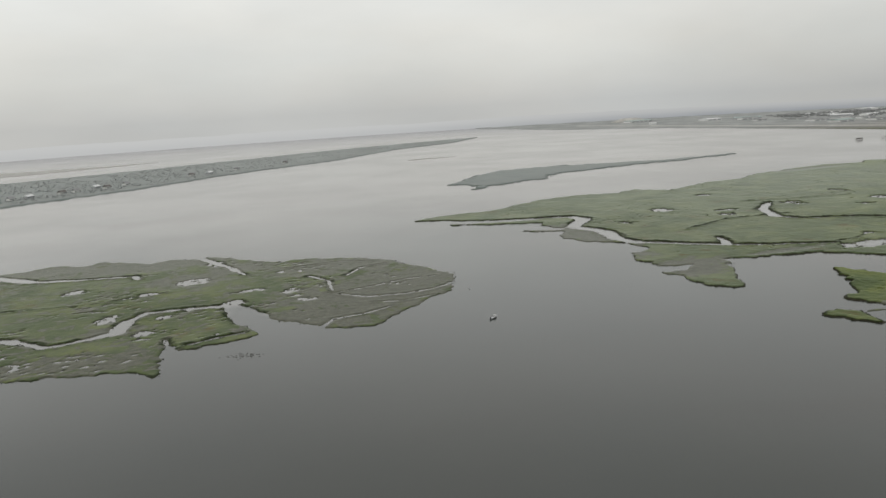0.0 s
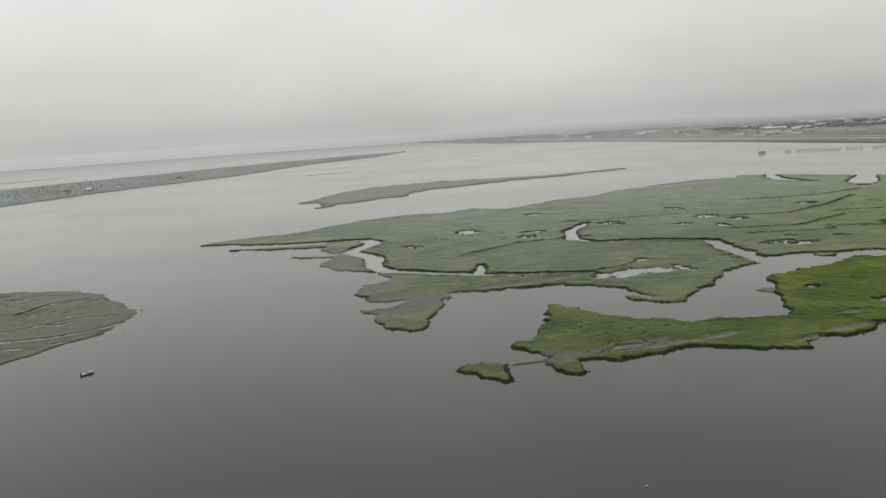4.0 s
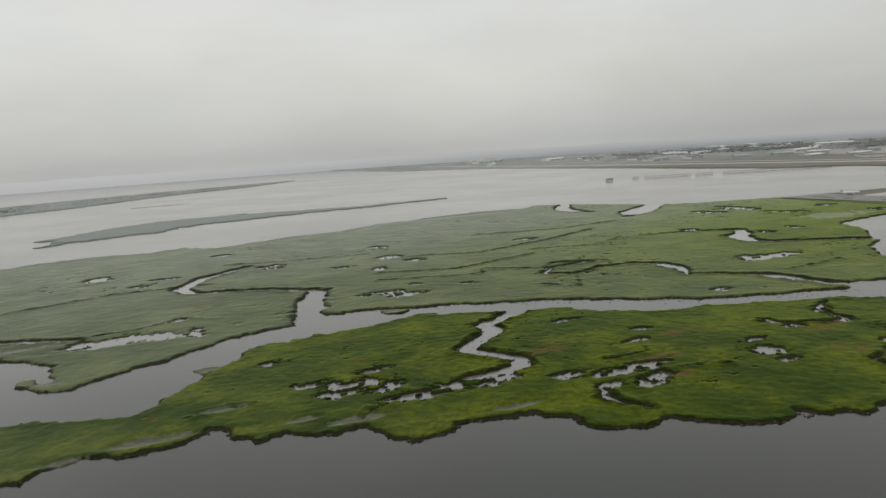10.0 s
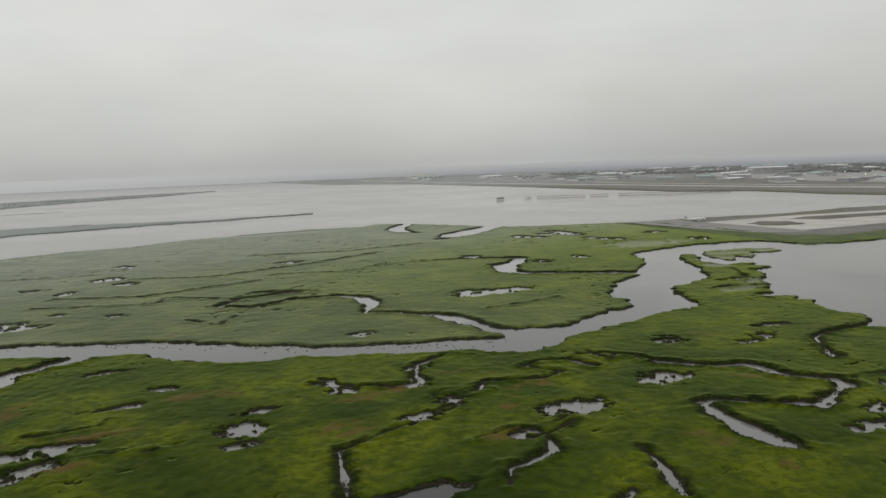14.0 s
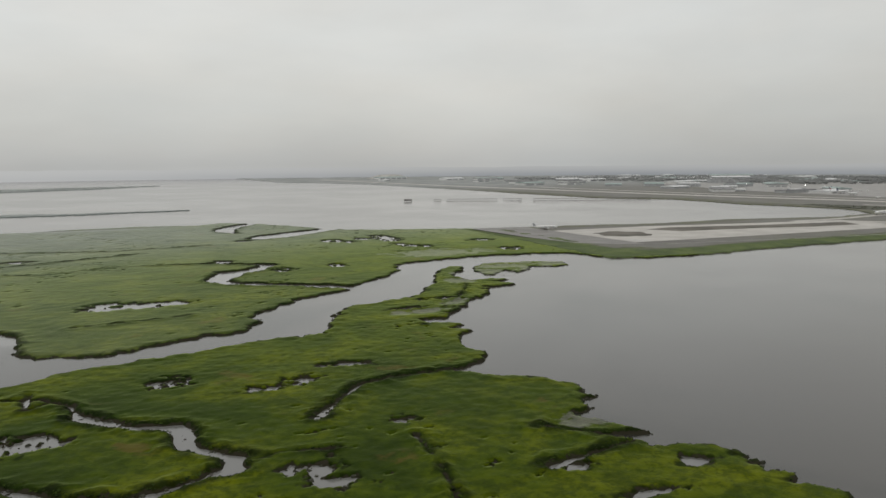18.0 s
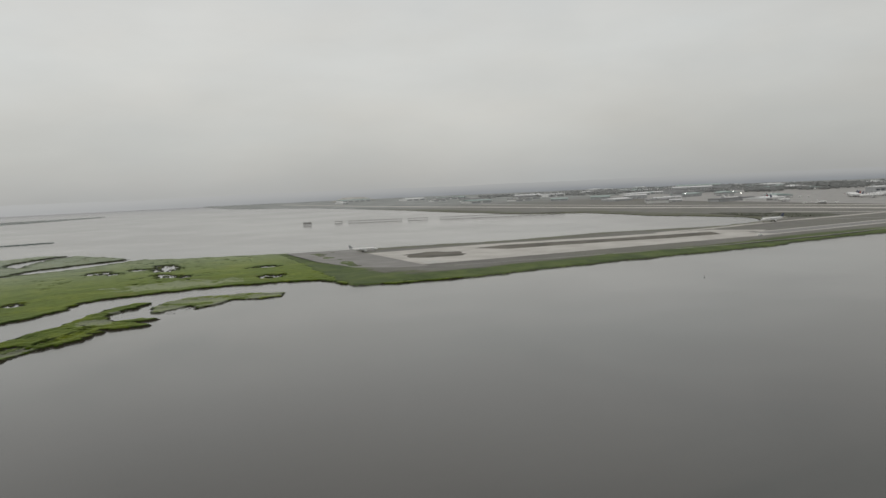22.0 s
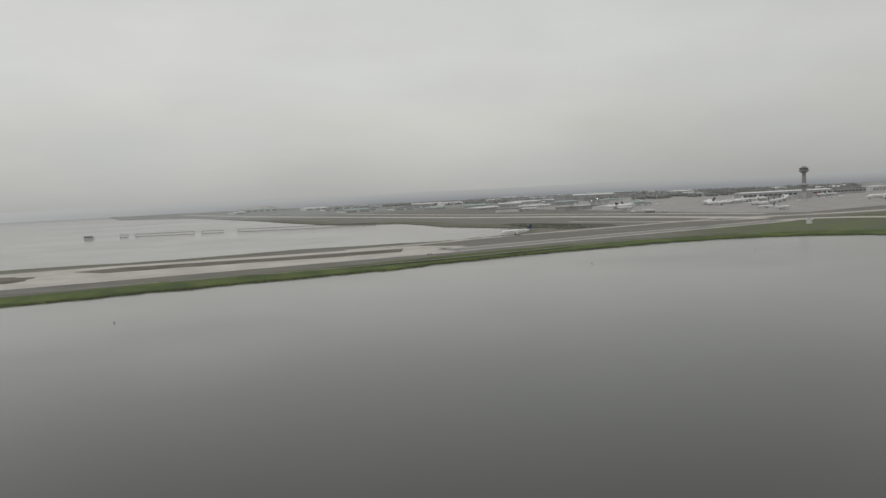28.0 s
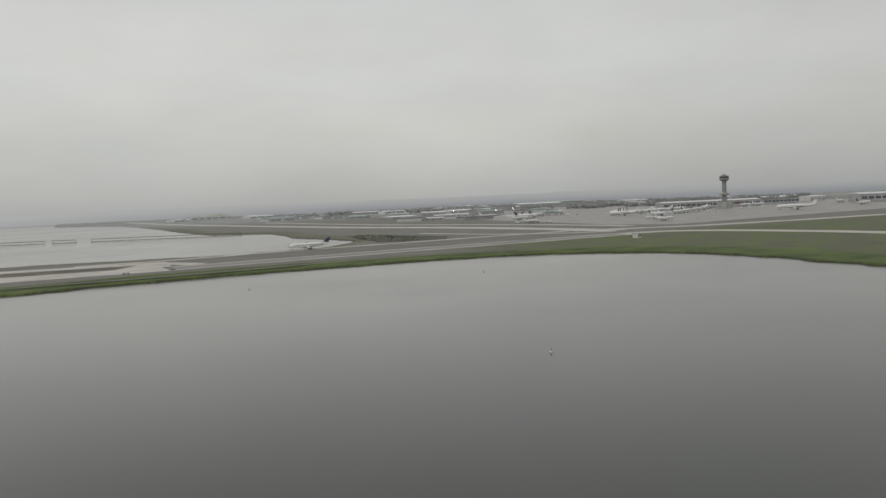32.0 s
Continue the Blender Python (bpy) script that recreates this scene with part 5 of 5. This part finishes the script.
part("roof", turned([(6.2, 42.3), (6.2, 42.9), (3.4, 43.2), (3.2, 44.6), (0.6, 44.9)], 14), TOWER_WALL, tower)
part("mast", tube(0, 0, 44.8, 48.5, 0.14, 0.05, 6), STEEL, tower)
for x, y in ((1727, 1020), (1820, 1010), (1729, 900), (1900, 690), (2060, 720), (1960, 860)):
    mast = thing("floodlight_mast", x, y, G, 0, "tall steel floodlight mast on the apron", "floodlight", "apron floodlights")
    part("pole", tube(0, 0, 0, 11, 0.22, 0.12, 8), STEEL, mast)
    head = part("lamp_head", box(-0.9, 0.9, -0.25, 0.25, 10.6, 11.3, 0.08), GREY_METAL, mast)
    if y > 880:
        part("lens", box(-0.7, 0.7, -0.33, -0.26, 10.7, 11.2), LAMP, head)

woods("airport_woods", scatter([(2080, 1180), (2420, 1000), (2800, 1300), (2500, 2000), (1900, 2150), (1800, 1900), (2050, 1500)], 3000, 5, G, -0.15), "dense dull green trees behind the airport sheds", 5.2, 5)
tagged(part("scrub_patch", slab([(1424, 520), (1440, 512), (1470, 512), (1486, 540), (1478, 600), (1464, 660), (1444, 655), (1436, 592)], P0, G + 0.04), plain("dark_rough_grass", (0.10, 0.105, 0.075), 0.9, 0.4, 0.08)), "dark rough grass round the head of the lagoon", "grass", kind="structure")
woods("lagoon_scrub", scatter([(1424, 525), (1452, 515), (1470, 560), (1462, 650), (1442, 650), (1436, 590)], 150, 6, G - 0.2, -0.3), "dark low scrub round the head of the lagoon", 0.7, 6, plain("scrub_leaves", (0.085, 0.09, 0.06), 0.8, 0.3, 0.3))
for x, y, r in ((-135, 1235, 0), (-95, 1262, 1), (-190, 1190, 2), (-70, 1300, 0), (30, 1395, 1), (60, 1412, 2), (110, 1460, 0), (-152, 1222, 1), (-210, 1180, 0), (-112, 1282, 2), (210, 1550, 1)):
    tone = (WHITE, PALE_WALL, GREY_WALL)[r]
    h = building("house", x, y, 48 + 7 * r, 10 + 2 * r, 7, 3.2, tone, (GREY_ROOF, SHINGLE, WHITE_ROOF)[r], "small %s house with a %s gable roof among trees" % (("white", "pale", "grey")[r], ("grey", "brown", "white")[r]), "house", "houses on the spit", "gable", 3)
    h.location.z = 1.0

# ---- small things on the shore and in the water ----
for x, y in ((1087, 268), (1288, 297), (1378, 287), (1311, 137), (137, 358), (251, 137)):
    buoy = thing("channel_buoy", x, y, 0.0, 20, "small grey channel buoy floating in calm water", "buoy", "channel buoys")
    k = 0.5 if x == 1311 else 0.45
    part("float", turned([(0.05 * k, -0.5 * k), (0.75 * k, -0.2 * k), (0.8 * k, 0.25 * k), (0.3 * k, 0.45 * k)], 12), GREY_WALL if x != 1311 else PALE_WALL, buoy)
    part("cage", turned([(0.3 * k, 0.4 * k), (0.12 * k, 1.3 * k), (0.02, 1.35 * k)], 8), STEEL, buoy)
    part("topmark", turned([(0.02, 1.3 * k), (0.22 * k, 1.45 * k), (0.02, 1.7 * k)], 8), RED, buoy)
boat = thing("skiff", 126, 300, 0.0, 35, "small dark open skiff moored in the channel", "boat")
part("hull", loft([[(-2.4, -0.8, 0.5), (-2.4, 0, -0.25), (-2.4, 0.8, 0.5)], [(0, -1.0, 0.55), (0, 0, -0.35), (0, 1.0, 0.55)], [(1.6, -0.7, 0.65), (1.6, 0, -0.25), (1.6, 0.7, 0.65)], [(2.6, -0.05, 0.85), (2.6, 0, 0.5), (2.6, 0.05, 0.85)]]), GREY_WALL, boat)
part("outboard_motor", box(-2.8, -2.4, -0.2, 0.2, -0.2, 1.0, 0.06), RUBBER, boat)
part("thwart", box(-0.3, 0.2, -0.95, 0.95, 0.45, 0.6), TIMBER, boat)
part("console", box(0.4, 1.0, -0.4, 0.4, 0.4, 1.3, 0.08), PALE_WALL, boat)
shed = building("equipment_hut", 1536, 386, 30, 5, 3.4, 2.6, WHITE, WHITE_ROOF, "small white equipment hut on the airfield grass", "hut", bays=2)
part("door", box(-2.3, -1.4, -1.83, -1.7, 0.1, 2.1), GREY_METAL, shed)
van = thing("airport_van", 1253, 398, G, 8, "white airport service van parked beside the runway", "van")
part("body", loft([[(-1.5, -0.6, 0.25), (1.5, -0.6, 0.25), (1.5, 0.6, 0.25), (-1.5, 0.6, 0.25)], [(-1.5, -0.6, 0.75), (1.45, -0.6, 0.7), (1.45, 0.6, 0.7), (-1.5, 0.6, 0.75)], [(-1.48, -0.52, 1.35), (0.7, -0.52, 1.35), (0.7, 0.52, 1.35), (-1.48, 0.52, 1.35)]]), WHITE, van)
part("windscreen", box(0.8, 1.2, -0.5, 0.5, 0.8, 1.1), DARK_GLASS, van)
for x in (-1, 1):
    for y in (-0.55, 0.55):
        part("wheel", loft([[(x + 0.25 * math.cos(a), y + q, 0.25 + 0.25 * math.sin(a)) for a in [2 * math.pi * i / 10 for i in range(10)]] for q in (-0.1, 0.1)]), RUBBER, van)


def truck(x, y, turn):
    ob = thing("box_truck", x, y, G + 0.05, turn, "white airport box truck parked on the apron", "truck", "trucks on the apron")
    part("cargo_box", box(-2.4, 1.3, -0.75, 0.75, 0.5, 2.1, 0.06), WHITE, ob)
    cab_body = part("cab", loft([[(1.4, -0.7, 0.4), (2.6, -0.7, 0.4), (2.6, 0.7, 0.4), (1.4, 0.7, 0.4)], [(1.4, -0.7, 1.0), (2.6, -0.7, 1.0), (2.6, 0.7, 1.0), (1.4, 0.7, 1.0)], [(1.4, -0.65, 1.6), (2.2, -0.65, 1.6), (2.2, 0.65, 1.6), (1.4, 0.65, 1.6)]]), WHITE, ob)
    part("windscreen", box(2.3, 2.52, -0.6, 0.6, 1.08, 1.45), DARK_GLASS, cab_body)
    for u in (-1.5, 1.9):
        for v in (-0.65, 0.65):
            part("wheel", loft([[(u + 0.4 * math.cos(a), v + q, 0.4 + 0.4 * math.sin(a)) for a in [2 * math.pi * i / 10 for i in range(10)]] for q in (-0.12, 0.12)]), RUBBER, ob)
    return ob


truck_rnd = np.random.RandomState(17)
for x0, y0, x1, y1, n in ((1776, 935, 1834, 872, 9), (1650, 712, 1668, 682, 4), (1862, 742, 1905, 705, 5), (2000, 745, 2060, 760, 5)):
    for k in range(n):
        f = (k + truck_rnd.uniform(-0.2, 0.2)) / (n - 1)
        truck(x0 + (x1 - x0) * f, y0 + (y1 - y0) * f, truck_rnd.choice([-48, 132, 40, -35]))


# ---- tall grass along the banks, and mud lumps in the channels ----
RANK = Mat("rank_bank_grass", 0.9, spec=0.05)
RANK.set("Base Color", RANK.mix(RANK.span(RANK.noise(0.35, 4), 0.35, 0.65), (0.012, 0.021, 0.007), (0.042, 0.064, 0.011)))
MUD = Mat("wet_mud", 0.4)
MUD.set("Base Color", MUD.mix(MUD.span(MUD.noise(0.8, 4), 0.35, 0.65), (0.022, 0.019, 0.015), (0.055, 0.047, 0.038)))


def tufts(name, bank, count, seed, label, low=0.5, high=1.7):
    """Leaning clumps of stalks where the bank's distance from the water lies between low and high."""
    rnd = np.random.RandomState(seed)
    xs, ys, field, creek, Z = bank
    near = np.argwhere((field > low) & (creek < high) & (Z > 0.35))
    pick = near[rnd.randint(len(near), size=count)]
    step = xs[1] - xs[0]
    x, y = xs[pick[:, 0]] + rnd.uniform(-0.5, 0.5, count) * step, ys[pick[:, 1]] + rnd.uniform(-0.5, 0.5, count) * step
    z, r, h = Z[pick[:, 0], pick[:, 1]] - 0.12, rnd.uniform(0.15, 0.4, count), rnd.uniform(0.14, 0.26, count)
    turn = rnd.uniform(0, 6.28, count)
    V = np.zeros((count, 5, 3))
    for k in range(4):
        a = turn + k * math.pi / 2
        s = r * rnd.uniform(0.6, 1.2, count)
        V[:, k] = np.stack([x + s * np.cos(a), y + s * np.sin(a), z], -1)
    V[:, 4] = np.stack([x + rnd.normal(0, 0.2, count), y + rnd.normal(0, 0.2, count), z + h], -1)
    base = (np.arange(count) * 5)[:, None]
    Fc = np.concatenate([base + np.array(q) for q in ((0, 1, 4), (1, 2, 4), (2, 3, 4), (3, 0, 4))])
    return tagged(part(name, (V.reshape(-1, 3).tolist(), Fc.tolist()), RANK.m), label, "grass", kind="stuff")


tufts("bank_grass", BANKS[2], 7000, 1, "dark rank grass along the creeks of the near marsh")
tufts("bank_grass", BANKS[1], 6000, 2, "dark rank grass along the creeks of the wide marsh")
tufts("bank_grass", BANKS[0], 2000, 3, "dark rank grass along the banks of the marsh island")
for k in (3, 4):
    tufts("bank_grass", BANKS[k], 260 if k == 3 else 500, 4 + k, "dark rank grass on the small marsh islet")


def lumps(name, line, spread, count, seed, label):
    """Low irregular mud lumps beside a line in the shallows."""
    rnd = np.random.RandomState(seed)
    P = np.array(curve_points(line, 2.0))
    V, Fc = [], []
    for k in range(count):
        c = P[rnd.randint(len(P))] + rnd.normal(0, 1, 2) * spread
        n, r = len(V), rnd.uniform(0.15, 0.6) ** 1.3
        ring = [(c[0] + r * rnd.uniform(0.6, 1.5) * math.cos(a), c[1] + r * rnd.uniform(0.5, 1.0) * math.sin(a), -0.15) for a in np.arange(6) * 1.047]
        V += ring + [(p[0] * 0.6 + c[0] * 0.4, p[1] * 0.6 + c[1] * 0.4, r * 0.22 + 0.03) for p in ring]
        Fc += [(n + i, n + (i + 1) % 6, n + 6 + (i + 1) % 6, n + 6 + i) for i in range(6)] + [tuple(n + 6 + i for i in range(6))]
    return tagged(part(name, (V, Fc), MUD.m), label, "mud", kind="stuff")


lumps("mud_lumps", [(535, 300), (563, 283), (600, 259), (641, 231), (664, 227)], 2.6, 170, 1, "wet dark mud lumps in the main channel")
lumps("mud_lumps", [(524, 276), (508, 263), (505, 251), (490, 236), (497, 218), (480, 211)], 1.6, 70, 2, "wet dark mud lumps in the winding creek")
lumps("mud_lumps", [(440, 222), (458, 213), (480, 206), (516, 187), (528, 181)], 3.6, 200, 3, "wet dark mud lumps among marsh pools")
lumps("mud_lumps", [(686, 183), (703, 163), (712, 140), (695, 128), (672, 141)], 1.7, 70, 4, "wet dark mud lumps in the near creek")
lumps("mud_lumps", [(868, 322), (880, 330), (896, 341)], 2.5, 90, 5, "wet dark mud lumps beside the narrow islet")
lumps("mud_lumps", [(14, 301), (20, 299), (25, 297)], 1.6, 70, 6, "small cluster of dark mud lumps in open water")
lumps("mud_lumps", [(600, 250), (560, 290), (480, 325)], 1.5, 60, 7, "wet dark mud lumps under the channel bank")


def bank_clods(name, bank, count, seed, label):
    """Dark slumped peat clods scattered along the water's edge."""
    rnd = np.random.RandomState(seed)
    xs, ys, field, creek, Z = bank
    near = np.argwhere((field > -0.5) & (field < 0.5) & (fbm(xs[:, None], ys[None, :], 9, 3, 7) > 0.05))
    pick = near[rnd.randint(len(near), size=count)]
    step = xs[1] - xs[0]
    x, y = xs[pick[:, 0]] + rnd.uniform(-0.5, 0.5, count) * step, ys[pick[:, 1]] + rnd.uniform(-0.5, 0.5, count) * step
    r = 0.18 + 0.6 * rnd.rand(count) ** 3
    V = np.zeros((count, 12, 3))
    for k in range(6):
        a = k * 1.047 + rnd.uniform(-0.3, 0.3, count)
        s = r * rnd.uniform(0.6, 1.5, count)
        dx, dy = s * np.cos(a), 0.7 * s * np.sin(a)
        V[:, k] = np.stack([x + dx, y + dy, np.full(count, -0.15)], -1)
        V[:, k + 6] = np.stack([x + 0.6 * dx, y + 0.6 * dy, 0.06 + r * rnd.uniform(0.15, 0.5, count)], -1)
    base = (np.arange(count) * 12)[:, None]
    Fc = [tuple(q) for k in range(6) for q in (base + np.array((k, (k + 1) % 6, 6 + (k + 1) % 6, 6 + k)))] + [tuple(q) for q in base + np.arange(6, 12)]
    return tagged(part(name, (V.reshape(-1, 3).tolist(), Fc), PEAT), label, "mud", kind="stuff")


PEAT = plain("dark_peat", (0.046, 0.047, 0.026), 0.85, 0.5, 0.4)
bank_clods("bank_clods", BANKS[2], 3400, 21, "dark slumped peat clods along the near marsh banks")
bank_clods("bank_clods", BANKS[1], 1600, 22, "dark slumped peat clods along the wide marsh banks")
bank_clods("bank_clods", BANKS[0], 500, 23, "dark slumped peat clods along the island banks")
for k in (3, 4):
    bank_clods("bank_clods", BANKS[k], 160, 24 + k, "dark slumped peat clods round the marsh islet")
